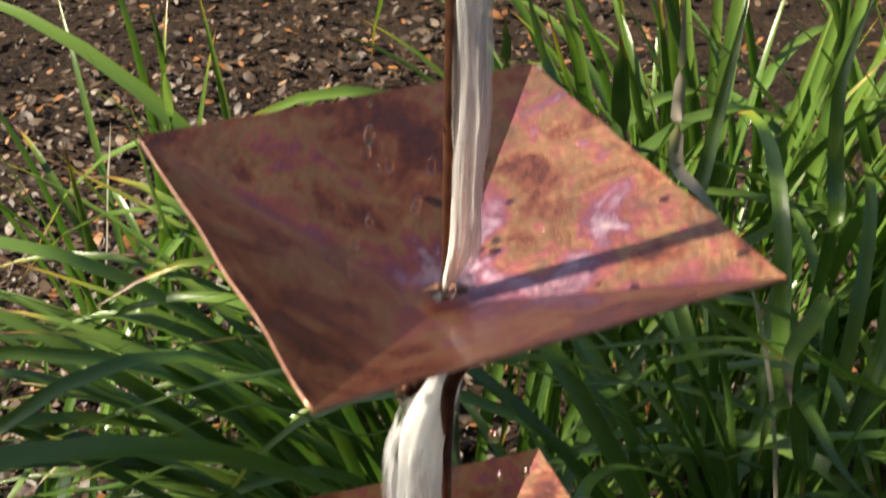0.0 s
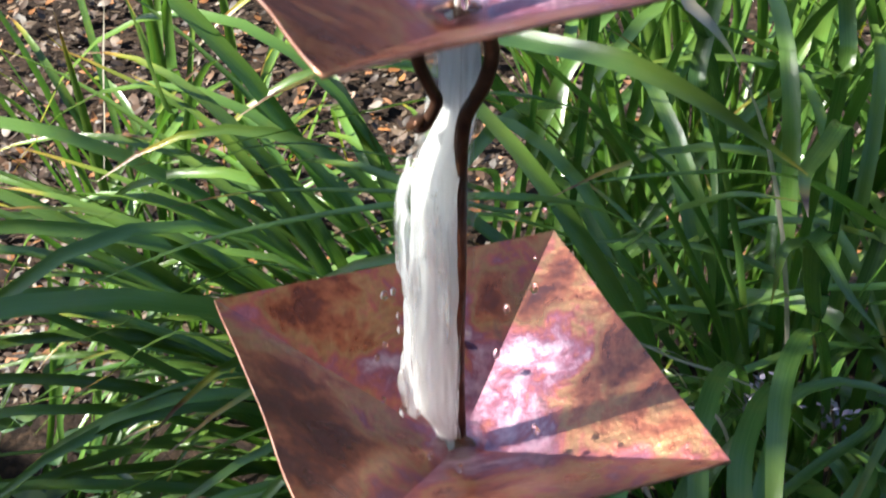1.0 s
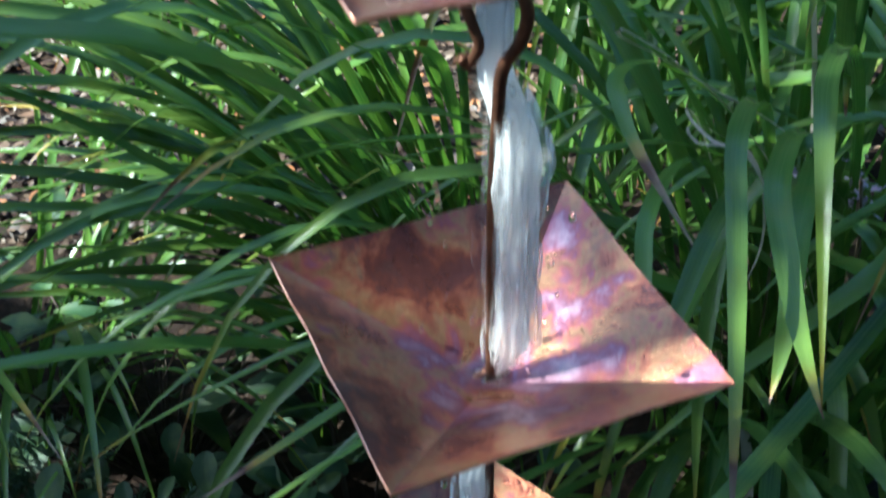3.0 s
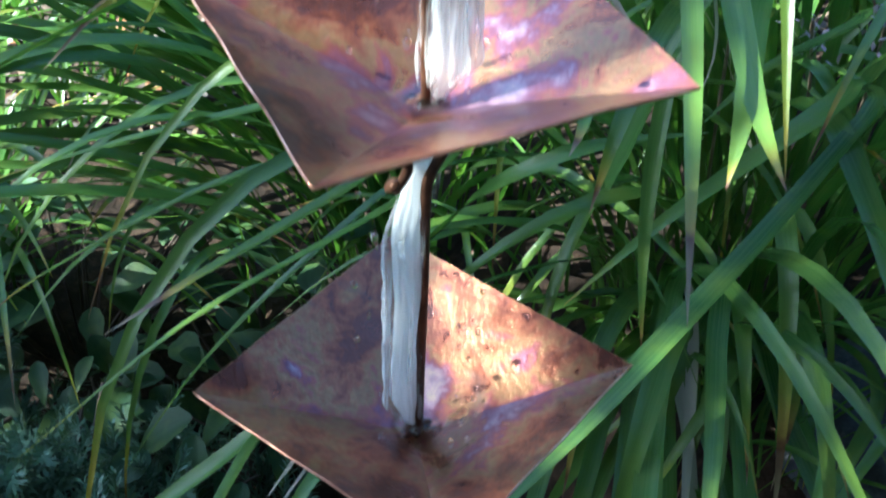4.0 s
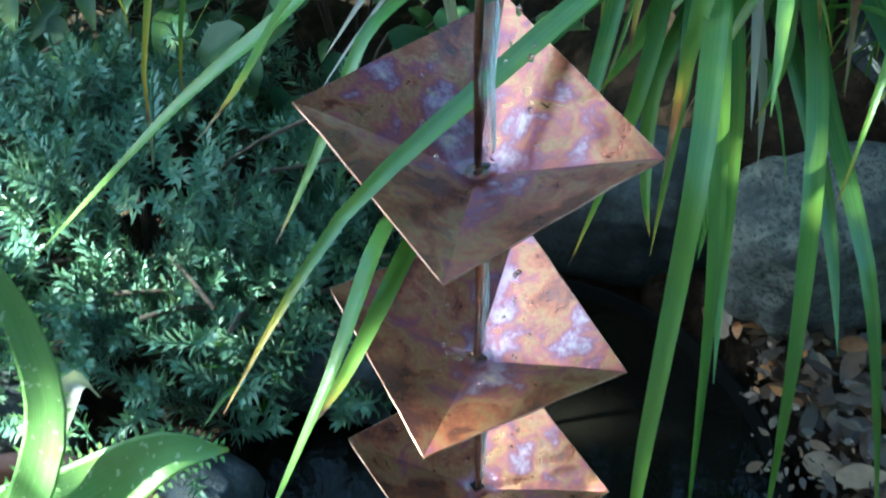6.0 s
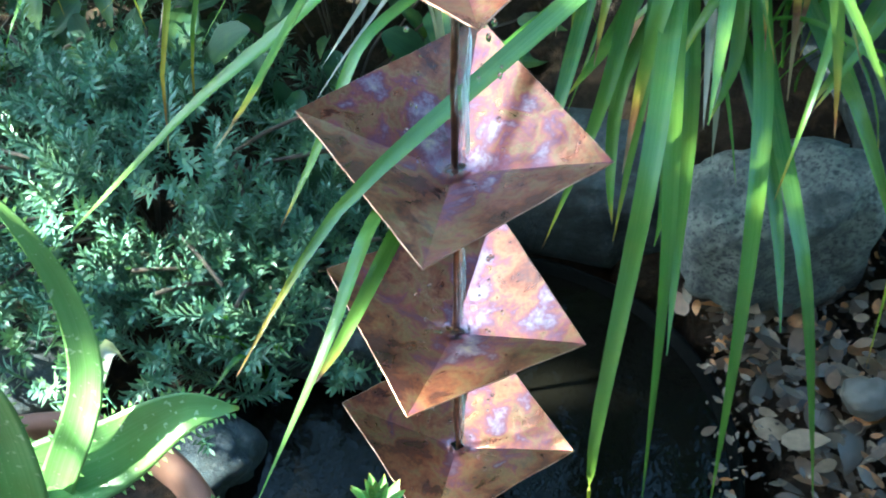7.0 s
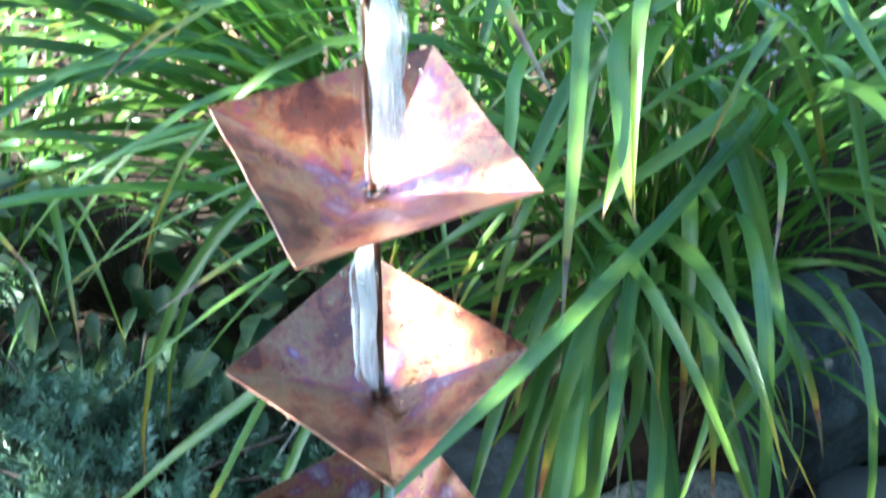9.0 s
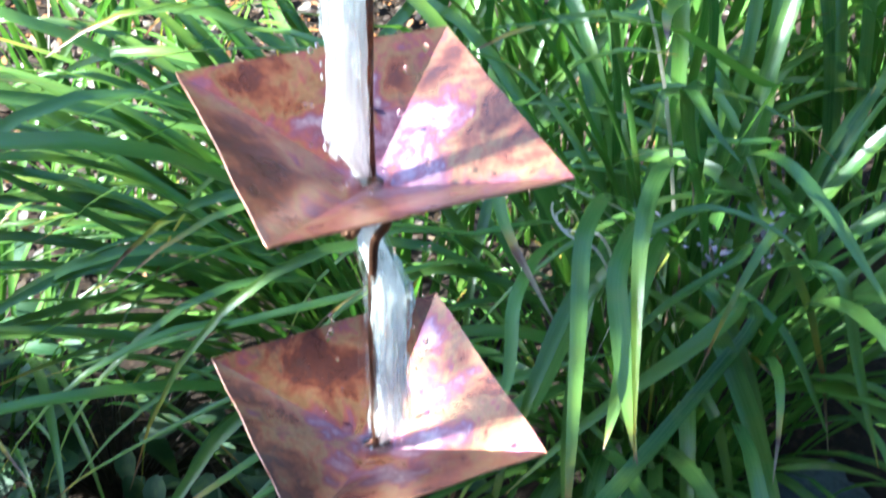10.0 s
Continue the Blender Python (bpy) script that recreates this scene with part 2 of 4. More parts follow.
def spline(points, n):
    """n + 1 places along a smooth curve through the points."""
    p = [Vector(q) for q in points]
    p = [2 * p[0] - p[1]] + p + [2 * p[-1] - p[-2]]
    seg = len(p) - 3
    out = []
    for i in range(n + 1):
        s = min(i / n * seg, seg - 1e-6)
        k, u = int(s), s - int(s)
        a, b, c, d = p[k:k + 4]
        out.append(0.5 * ((2 * b) + (c - a) * u + (2 * a - 5 * b + 4 * c - d) * u * u + (3 * b - a - 3 * c + d) * u ** 3))
    return out


def tube_mesh(name, path, radius, material, sides=8, closed=False):
    """A round bar along a path; radius may be a function of the share of the length."""
    verts, faces = [], []
    n = len(path)
    ref = Vector((0.3, 0.9, 0.2))
    for i, p in enumerate(path):
        a, b = path[max(i - 1, 0)], path[min(i + 1, n - 1)]
        if closed:
            a, b = path[i - 1], path[(i + 1) % n]
        d = (b - a).normalized()
        u = d.cross(ref).normalized()
        w = d.cross(u)
        r = radius(i / (n - 1)) if callable(radius) else radius
        for s in range(sides):
            t = 2 * math.pi * s / sides
            verts.append(p + (u * math.cos(t) + w * math.sin(t)) * r)
    for i in range(n if closed else n - 1):
        j = (i + 1) % n
        for s in range(sides):
            q = (s + 1) % sides
            faces.append((i * sides + s, i * sides + q, j * sides + q, j * sides + s))
    if not closed:
        faces.append(tuple(reversed(range(sides))))
        faces.append(tuple(range((n - 1) * sides, n * sides)))
    return mesh_of(name, verts, faces, material)


def blade_mesh(points, width, twist, tip, material, n=14, keel=0.22, tip_start=0.55, seed=0):
    """A strap leaf with a keel along its middle, tapering to a point."""
    path = spline(points, n)
    rnd = random.Random(seed)
    phase = rnd.uniform(0, 6)
    verts, uvs, faces = [], [], []
    for i, p in enumerate(path):
        v = i / n
        d = (path[min(i + 1, n)] - path[max(i - 1, 0)]).normalized()
        side = d.cross(Vector((0, 0, 1)))
        if side.length < 0.15:
            side = d.cross(Vector((0, 1, 0.2)))
        side.normalize()
        turn = Matrix.Rotation(radians(twist + 14 * math.sin(phase + 3 * v)), 3, d)
        side = turn @ side
        up = side.cross(d).normalized()
        w = width * 0.5 * (0.42 + 0.58 * min(1, v / 0.5)) * (1 if v < tip_start else max(0.03, (1 - ((v - tip_start) / (1 - tip_start)) ** 1.7)))
        vv = 1.9 if tip < 0 else min(v / tip, 1.9)
        for k, (a, h) in enumerate(((-1, keel), (-0.5, keel * 0.28), (0, 0), (0.5, keel * 0.28), (1, keel))):
            verts.append(p + side * (a * w) + up * (h * w))
            uvs.append((0.5 + 0.5 * a, vv))
        if i:
            b = i * 5
            faces += [(b - 5 + k, b - 4 + k, b + 1 + k, b + k) for k in range(4)]
    return mesh_of("leaf", verts, faces, material, True, uvs)


# ---- ground ----
def build_ground():
    """One sheet, finer near the chain, hollowed under the tub, with a low uneven surface."""
    xs = sorted({round(s * v, 4) for s in (-1, 1) for v in [0, *[0.04 * 1.13 ** i for i in range(60)], 400] if v <= 400})
    ys = xs
    verts = []
    for y in ys:
        for x in xs:
            r = math.hypot(x, y)
            z = 0.016 * noise.noise((x * 3.1, y * 3.1, 0.4)) + 0.008 * noise.noise((x * 14, y * 14, 2.0))
            z *= min(1, 3 / (1 + r))
            if y > 0.2:
                z += 0.17 * max(0, 1 - math.hypot((x - 0.36) / 0.42, (y - 0.62) / 0.40) ** 2)
            d = math.hypot(x - 0.02, y - 0.02)
            if d < 0.205:
                z = -0.14
            verts.append((x, y, z - 0.012))
    nx = len(xs)
    faces = [(j * nx + i, j * nx + i + 1, (j + 1) * nx + i + 1, (j + 1) * nx + i) for j in range(len(ys) - 1) for i in range(nx - 1)]
    tagged(new("ground", mesh_of("ground", verts, faces, SOIL)), "dark garden soil with bits of bark", "ground", kind="structure")


build_ground()


# ---- unseen tree, added towards the sun to shade the chain ----
def crown_leaves(c, crown_r, n, seed):
    rnd = random.Random(seed)
    verts, faces, uvs = [], [], []
    clumps = [c + Vector((rnd.gauss(0, 1), rnd.gauss(0, 1), rnd.gauss(0, 0.8))).normalized() * crown_r * rnd.uniform(0.2, 1.0) for _ in range(44)]
    for i in range(n):
        p = rnd.choice(clumps) + Vector((rnd.gauss(0, 1), rnd.gauss(0, 1), rnd.gauss(0, 1))) * 0.095
        d = Vector((rnd.gauss(0, 1), rnd.gauss(0, 1), rnd.gauss(-0.3, 0.6))).normalized()
        sd = d.cross(Vector((rnd.gauss(0, 1), rnd.gauss(0, 1), 1))).normalized()
        ln = rnd.uniform(0.05, 0.085)
        b = len(verts)
        verts += [p, p + d * ln * 0.5 + sd * ln * 0.24, p + d * ln, p + d * ln * 0.5 - sd * ln * 0.24]
        uvs += [(0.5, 0), (1, 0.4), (0.5, 0.8), (0, 0.4)]
        faces.append((b, b + 1, b + 2, b + 3))
    return verts, faces, uvs


def build_shade_tree(base, crown_at, crown_r, n, seed):
    rnd = random.Random(seed)
    tree = thing("tree", "unseen leafy tree added to shade the chain", "tree", at=base)
    c = Vector(crown_at) - Vector(base)
    part("trunk", tube_mesh("trunk", spline([(0, 0, -0.05), (0.04, 0.02, c.z * 0.4), c * 0.6 + Vector((0, 0, c.z * 0.2)), c], 16), lambda s: 0.11 * (1 - 0.75 * s), STEM, 12), tree)
    for i in range(16):
        d = Vector((rnd.gauss(0, 1), rnd.gauss(0, 1), rnd.gauss(0.2, 0.7))).normalized() * crown_r * rnd.uniform(0.7, 1.0)
        a = c * rnd.uniform(0.75, 1.0)
        part("limb", tube_mesh("limb", spline([a, a.lerp(c + d, 0.5) + Vector((0, 0, 0.08)), c + d], 8), lambda s: 0.035 * (1 - 0.85 * s), STEM, 6), tree)
    verts, faces, uvs = crown_leaves(c, crown_r, n, seed)
    tagged(part("crown", mesh_of("crown", verts, faces, LEAF, True, uvs), tree), kind="stuff")


# added tree; seed picked for where its gaps let the sun through
build_shade_tree((-3.5, 1.5, 0), SUN * 4.5 + Vector((0.10, 0.10, 0.27)), 0.86, 4200, 10957)


# ---- unseen hedge round the garden, added to darken what the copper reflects ----
def hedge(name, a, b, height, seed):
    rnd = random.Random(seed)
    a, b = Vector(a), Vector(b)
    n, rows = 60, 14
    out = Vector((-(b - a).y, (b - a).x, 0)).normalized()
    verts, faces = [], []
    for j in range(rows + 1):
        for i in range(n + 1):
            p = a.lerp(b, i / n)
            t = j / rows
            bulge = 0.35 * math.sin(math.pi * min(1, 0.25 + t * 0.75)) + 0.3 * noise.noise((p.x * 1.1, p.y * 1.1, t * 4 + seed))
            h = height * (1 + 0.12 * noise.noise((p.x * 0.8, p.y * 0.8, seed)))
            verts.append(p + out * bulge + Vector((0, 0, -0.05 + h * t)))
    row = n + 1
    faces = [(j * row + i, j * row + i + 1, (j + 1) * row + i + 1, (j + 1) * row + i) for j in range(rows) for i in range(n)]
    base = len(verts)
    for i in range(9000):
        f = rnd.choice(faces[:rows * n])
        p = Vector(verts[f[0]]).lerp(Vector(verts[f[2]]), rnd.random()) + out * rnd.uniform(-0.02, 0.1)
        d = Vector((rnd.gauss(0, 1), rnd.gauss(0, 1), rnd.gauss(0, 1))).normalized() * rnd.uniform(0.05, 0.11)
        e = d.cross(Vector((0.3, 0.5, 0.8))).normalized() * 0.025
        k = len(verts)
        verts += [p, p + d * 0.5 + e, p + d, p + d * 0.5 - e]
        faces.append((k, k + 1, k + 2, k + 3))
    tagged(new(name, mesh_of(name, verts, faces, HEDGE)), "unseen dark green hedge added to darken the copper's reflections", "hedge", kind="stuff")


HEDGE = make_plain("hedge_foliage", (0.02, 0.045, 0.012), (0.06, 0.13, 0.03), 14, 0.6)
hedge("hedge", (6.0, 5.0, 0), (-6.5, 5.0, 0), 2.6, 1)
hedge("hedge", (5.5, -2.0, 0), (5.5, 5.5, 0), 2.4, 2)
hedge("hedge", (-6.0, 5.5, 0), (-6.0, -2.0, 0), 2.2, 3)


def rock_mesh(size, seed, material, square=0.6):
    bm = bmesh.new()
    bmesh.ops.create_icosphere(bm, subdivisions=4, radius=1)
    off = Vector((seed * 3.7, seed * 1.3, seed * 2.1))
    for v in bm.verts:
        d = v.co.normalized()
        c = Vector([math.copysign(abs(a) ** square, a) for a in d])
        c = c * (1 + 0.26 * noise.noise(d * 1.3 + off) + 0.12 * noise.noise(d * 3.3 + off) + 0.05 * abs(noise.noise(d * 9 + off)))
        v.co = Vector((c.x * size[0], c.y * size[1], max(c.z, -0.8) * size[2]))
    me = bpy.data.meshes.new("rock")
    bm.to_mesh(me)
    bm.free()
    me.materials.append(material)
    me.shade_smooth()
    return me


def rock(at, size, seed, material, label, turn=0):
    ob = tagged(new("rock", rock_mesh(size, seed, material)), label, "rock", "rocks edging the bed")
    ob.matrix_world = pose(*at, 0, 0, turn)


rock((0.256, 0.20, 0.055), (0.072, 0.045, 0.075), 1, GRANITE, "pale grey speckled granite rock half under the leaves", 8)
rock((0.40, 0.36, 0.06), (0.10, 0.08, 0.10), 2, SLATE, "dark blue-grey rock at the edge of the bed", 30)
rock((0.42, 0.22, 0.0), (0.05, 0.05, 0.05), 5, SLATE, "small dark blue-grey rock beside the timber", 10)
rock((-0.10, 0.15, 0.01), (0.07, 0.05, 0.05), 3, SLATE, "dark rock in the shade of the low shrub", -20)
rock((-0.20, 0.02, 0.0), (0.05, 0.04, 0.04), 4, SLATE, "small dark rock under the shrub", 40)
rock((-0.34, 0.10, 0.005), (0.055, 0.045, 0.035), 6, SLATE, "dark grey rock beside the plant pot", 15)
rock((0.10, 0.27, 0.02), (0.09, 0.05, 0.06), 7, SLATE, "dark rock behind the water tub", -12)


# ---- water tub under the chain ----
def lathe(name, profile, material, sides=64):
    verts, faces = [], []
    for r, z in profile:
        for s in range(sides):
            t = 2 * math.pi * s / sides
            verts.append((r * math.cos(t), r * math.sin(t), z))
    for i in range(len(profile) - 1):
        for s in range(sides):
            q = (s + 1) % sides
            faces.append((i * sides + s, i * sides + q, (i + 1) * sides + q, (i + 1) * sides + s))
    return mesh_of(name, verts, faces, material)


tub = thing("water_tub", "dark round tub sunk in the soil, full of water", "water tub", at=(0.02, 0.02, 0))
part("wall", lathe("tub_wall", [(0.0, -0.13), (0.15, -0.13), (0.185, 0.0), (0.190, 0.007), (0.192, 0.009), (0.195, 0.006), (0.195, 0.0), (0.17, -0.14), (0.0, -0.14)], BLACK_TUB), tub)
part("water", lathe("tub_water", [(0.001, 0.0), (0.06, 0.001), (0.12, 0.0), (0.186, 0.0)], POND), tub, "dark still water with faint ripples")

# ---- timber edging ----
def sleeper_mesh():
    bm = bmesh.new()
    bmesh.ops.create_cube(bm, size=1)
    bmesh.ops.scale(bm, vec=(0.16, 0.62, 0.07), verts=bm.verts)
    bmesh.ops.bevel(bm, geom=bm.edges[:], offset=0.008, segments=3, affect="EDGES")
    bmesh.ops.subdivide_edges(bm, edges=[e for e in bm.edges if e.calc_length() > 0.1], cuts=6, use_grid_fill=True)
    for v in bm.verts:
        v.co += Vector((1, 0.3, 1)) * 0.003 * noise.noise(v.co * 22)
    me = bpy.data.meshes.new("timber_sleeper")
    bm.to_mesh(me)
    bm.free()
    me.materials.append(SLEEPER)
    me.shade_smooth()
    return me


sl = tagged(new("timber_sleeper", sleeper_mesh()), "weathered dark brown timber edging lying on the soil", "timber edging")
sl.matrix_world = pose(0.435, -0.02, 0.025, 0, 0, -4)

# ---- rain chain ----
SIDE = 0.115
CUPS = [(0.0005, -0.0004, 1.0300, -15.5, -2.0, -2.2), (0.0011, -0.0004, 0.8836, -22.2, -1.6, -2.6), (0.0019, 0.0010, 0.7266, -20.3, 0.2, -2.2),
        (0.0022, 0.0029, 0.5710, 6.9, -1.0, -0.8), (0.0014, 0.0001, 0.4151, -11.0, -2.6, 1.9), (-0.0001, -0.0013, 0.2585, -19.6, -2.0, -3.0),
        (0.0001, -0.0005, 0.1034, -13.4, -1.3, 0.3)]
DEPTH = 0.028
CUP_STEPS = 32


def cup_mesh(seed):
    """A square copper sheet folded into a shallow inverted pyramid, creased along its diagonals, with thickness."""
    n = CUP_STEPS
    h = SIDE / 2
    verts, faces, uvs = [], [], [(i / n, j / n) for j in range(n + 1) for i in range(n + 1)]
    off = Vector((seed * 5.1, seed * 2.3, 0))
    for layer in (0, 1):
        for j in range(n + 1):
            for i in range(n + 1):
                u, v = 2 * i / n - 1, 2 * j / n - 1
                m = max(abs(u), abs(v))
                # folds at 45 degrees and a flat bottom
                z = -DEPTH * (1 - m) + 0.003 * m if m > 0.12 else -DEPTH * 0.88
                crumple = 0.0012 * noise.noise(Vector((u * 1.8, v * 1.8, 0)) + off) + 0.0005 * noise.noise(Vector((u * 6, v * 6, 3)) + off)
                edge = 0.0007 * noise.noise(Vector((u * 2.4, v * 2.4, 9)) + off) if m > 0.99 else 0
                # the sides bow in by a hair between the corners
                bow = 1 - 0.006 * (1 - min(abs(u), abs(v)) ** 2) * m
                verts.append((u * h * bow + edge, v * h * bow + edge, z + crumple * m * (1.2 - m) * 2 - layer * 0.0011))
    row = n + 1
    per = row * row
    for j in range(n):
        for i in range(n):
            a = j * row + i
            if i in (n // 2 - 1, n // 2) and j in (n // 2 - 1, n // 2):
                continue  # the hole for the wire
            # split along the fold lines
            if (i - n / 2 + 0.5) * (j - n / 2 + 0.5) > 0:
                tris = ((a, a + 1, a + row + 1), (a, a + row + 1, a + row))
            else:
                tris = ((a, a + 1, a + row), (a + 1, a + row + 1, a + row))
            faces += tris
            faces += [tuple(per + k for k in reversed(f)) for f in tris]
    rim = [i for i in range(n)] + [n + j * row for j in range(n)] + [n * row + n - i for i in range(n)] + [(n - j) * row for j in range(n)]
    for a, b in zip(rim, rim[1:] + rim[:1]):
        faces.append((a, per + a, per + b, b))
    m0, m1 = n // 2 - 1, n // 2 + 1
    hole = [m0 * row + m0, m0 * row + m0 + 1, m0 * row + m1, (m0 + 1) * row + m1, m1 * row + m1, m1 * row + m0 + 1, m1 * row + m0, (m0 + 1) * row + m0]
    for a, b in zip(hole, hole[1:] + hole[:1]):
        faces.append((b, per + b, per + a, a))
    me = mesh_of("cup", verts, faces, COPPER, True, uvs + uvs)
    me.set_sharp_from_angle(angle=radians(28))
    return me


def cup_pose(c):
    """Corner-to-corner diagonals lie along x and y before the turn."""
    x, y, z, yaw, tx, ty = c
    m = pose(x, y, z) @ Matrix(((1, 0, 0, 0), (0, 1, 0, 0), (radians(tx), radians(ty), 1, 0), (0, 0, 0, 1))) @ pose(0, 0, 0, 0, 0, yaw + 45)
    return m


rain_chain = thing("rain_chain", "copper rain chain of square cups on wire links, hanging wet", "rain chain", at=(0, 0, 0))
for i, c in enumerate(CUPS):
    me = cup_mesh(i)
    me.transform(cup_pose(c))
    # keep the mesh's own origin at the cup, so that each has its own stains
    me.transform(Matrix.Translation((-c[0], -c[1], -c[2])))
    cup = part("cup", me, rain_chain, "square folded copper cup with purple and gold heat stains")
    cup.location = c[:3]
    n = CUP_STEPS
    row = n + 1
    ring = [i2 for i2 in range(n)] + [n + j2 * row for j2 in range(n)] + [n * row + n - i2 for i2 in range(n)] + [(n - j2) * row for j2 in range(n)]
    part("rim", tube_mesh("rim", [Vector(me.vertices[k2].co) - Vector((0, 0, 0.0006)) for k2 in ring], 0.0005, RIM, 5, True), cup, "worn bright copper edge")


def wire_link(top, bottom, seed, loop=True):
    """A link: a heart-shaped loop under the upper cup, a straight stem down into the lower one, and a curled end."""
    rnd = random.Random(seed)
    t, b = Vector(top), Vector(bottom)
    side = Vector((math.cos(rnd.uniform(-0.5, 0.5)), math.sin(rnd.uniform(-0.5, 0.5)), 0))
    pts = []
    if loop:
        pts = [t + side * 0.0005 + Vector((0, 0, 0.003)), t + side * 0.006 + Vector((0, 0, -0.002)), t + side * 0.0095 + Vector((0, 0, -0.010)), t + side * 0.0075 + Vector((0, 0, -0.020)),
               t + side * 0.0025 + Vector((0, 0, -0.030)), t + side * 0.0015 + Vector((0, 0, -0.045))]
    else:
        pts = [t]
    for s in (0.5, 0.75, 1.0):
        pts.append(t.lerp(b, s) + side * 0.001 + Vector((rnd.uniform(-1, 1), rnd.uniform(-1, 1), 0)) * 0.0006)
    out = [("stem", tube_mesh("stem", spline(pts, 40), 0.0020, WIRE))]
    if loop:
        q = [t + Vector((0, 0, 0.003)), t - side * 0.006 + Vector((0, 0, -0.002)), t - side * 0.0095 + Vector((0, 0, -0.010)), t - side * 0.0065 + Vector((0, 0, -0.019)),
             t - side * 0.0048 + Vector((0, 0, -0.024)), t - side * 0.0085 + Vector((0, 0, -0.031)), t - side * 0.0105 + Vector((0, 0, -0.029))]
        out.append(("curl", tube_mesh("curl", spline(q, 30), lambda s: 0.0017 + 0.0012 * max(0, (s - 0.93) / 0.07), WIRE)))
    return out


apex = [Vector((x, y, z - DEPTH * 0.9)) for x, y, z, *_ in CUPS]
for i in range(len(CUPS)):
    top = apex[i - 1] if i else apex[0] + Vector((0, 0, 1.55))
    for name, me in wire_link(top, apex[i] + Vector((0, 0, -0.004)), i + 20, i > 0):
        part(name, me, rain_chain, "dark copper wire")

# gutter above, from which the chain hangs
GUT = make_plain("painted_gutter", (0.55, 0.54, 0.5), (0.68, 0.67, 0.63), 6, 0.5)
gut = bmesh.new()
gv = [(-0.06, 0.0), (-0.06, -0.06), (0.06, -0.06), (0.06, 0.01), (0.054, 0.01), (0.054, -0.054), (-0.054, -0.054), (-0.054, 0.0)]
rows_ = [[gut.verts.new((x, yy, zz)) for yy, zz in gv] for x in (-1.2, 1.2)]
for a in range(8):
    gut.faces.new((rows_[0][a], rows_[0][(a + 1) % 8], rows_[1][(a + 1) % 8], rows_[1][a]))
gm = bpy.data.meshes.new("roof_gutter")
gut.to_mesh(gm)
gut.free()
gm.materials.append(GUT)
gob = tagged(new("roof_gutter", gm), "pale painted metal roof gutter holding the chain", "gutter", kind="structure")
gob.location = (0, 0, 2.61)


# ---- unseen house behind the camera, added to cut sky light: wall, soffit and roof above the gutter ----
def slab(name, lo, hi, material, label, category):
    bm = bmesh.new()
    bmesh.ops.create_cube(bm, size=1)
    for v in bm.verts:
        v.co = Vector([lo[k] + (v.co[k] + 0.5) * (hi[k] - lo[k]) for k in range(3)])
    bmesh.ops.bevel(bm, geom=bm.edges[:], offset=0.006, segments=2, affect="EDGES")
    me = bpy.data.meshes.new(name)
    bm.to_mesh(me)
    bm.free()
    me.materials.append(material)
    return tagged(new(name, me), label, category, kind="structure")


RENDERED = make_plain("house_render", (0.30, 0.27, 0.23), (0.38, 0.34, 0.29), 5, 0.85)
# left end set so that the unseen eave keeps sun off the aloe
slab("wall_house", (-3.3, -1.25, -0.1), (4, -1.0, 2.6), RENDERED, "unseen plain rendered house wall", "wall")
slab("roof_eave", (-3.3, -1.25, 2.62), (4, -0.075, 2.70), RENDERED, "unseen plain boarded roof eave above the chain", "eave")


# ---- falling water ----
def smooth(u):
    return u * u * (3 - 2 * u)


def stream_mesh(top, bottom, shift, seed, r0, r1, material, sides=40, n=70, loop=0.16, ragged=0.7):
    """An uneven sheet of water made of strands: narrow inside the wire loop, spreading beside the stem, drawn in at the foot."""
    verts, faces = [], []
    off = Vector((seed * 4.4, 0, seed))
    fall = (Vector(top) - Vector(bottom)).length
    for i in range(n + 1):
        s = i / n
        d = s * fall
        p = Vector(top).lerp(Vector(bottom), s)
        inside = smooth(min(1, max(0, (s - loop) / 0.22))) if loop else 1
        foot = smooth(min(1, max(0, (1 - s) * fall / 0.016)))
        p += Vector((shift * inside * (0.35 + 0.65 * foot), 0.0035 * (1 - inside) - 0.0005, 0))
        p += Vector((0.0016, 0.0008, 0)) * noise.noise(Vector((0, 0, d * 26)) + off)
        r = (r0 + (r1 - r0) * inside) * (0.45 + 0.55 * foot)
        r *= 1 + 0.16 * noise.noise(Vector((5, 0, d * 34)) + off)
        for k in range(sides):
            t = 2 * math.pi * k / sides
            c, q = math.cos(t), math.sin(t)
            rr = r * (1 + ragged * (0.34 * noise.noise(Vector((c * 1.5, q * 1.5, d * 22)) + off) + 0.30 * noise.noise(Vector((c * 4.2, q * 4.2, d * 30)) + off)
                                    + 0.16 * noise.noise(Vector((c * 8, q * 8, d * 120)) + off)))
            verts.append((p.x + rr * c, p.y + rr * 0.5 * q, p.z))
    for i in range(n):
        for k in range(sides):
            q = (k + 1) % sides
            faces.append((i * sides + k, i * sides + q, (i + 1) * sides + q, (i + 1) * sides + k))
    faces.append(tuple(reversed(range(sides))))
    faces.append(tuple(range(n * sides, (n + 1) * sides)))
    me = mesh_of("water", verts, faces, material)
    me.transform(Matrix.Translation(-Vector(bottom)))
    return me


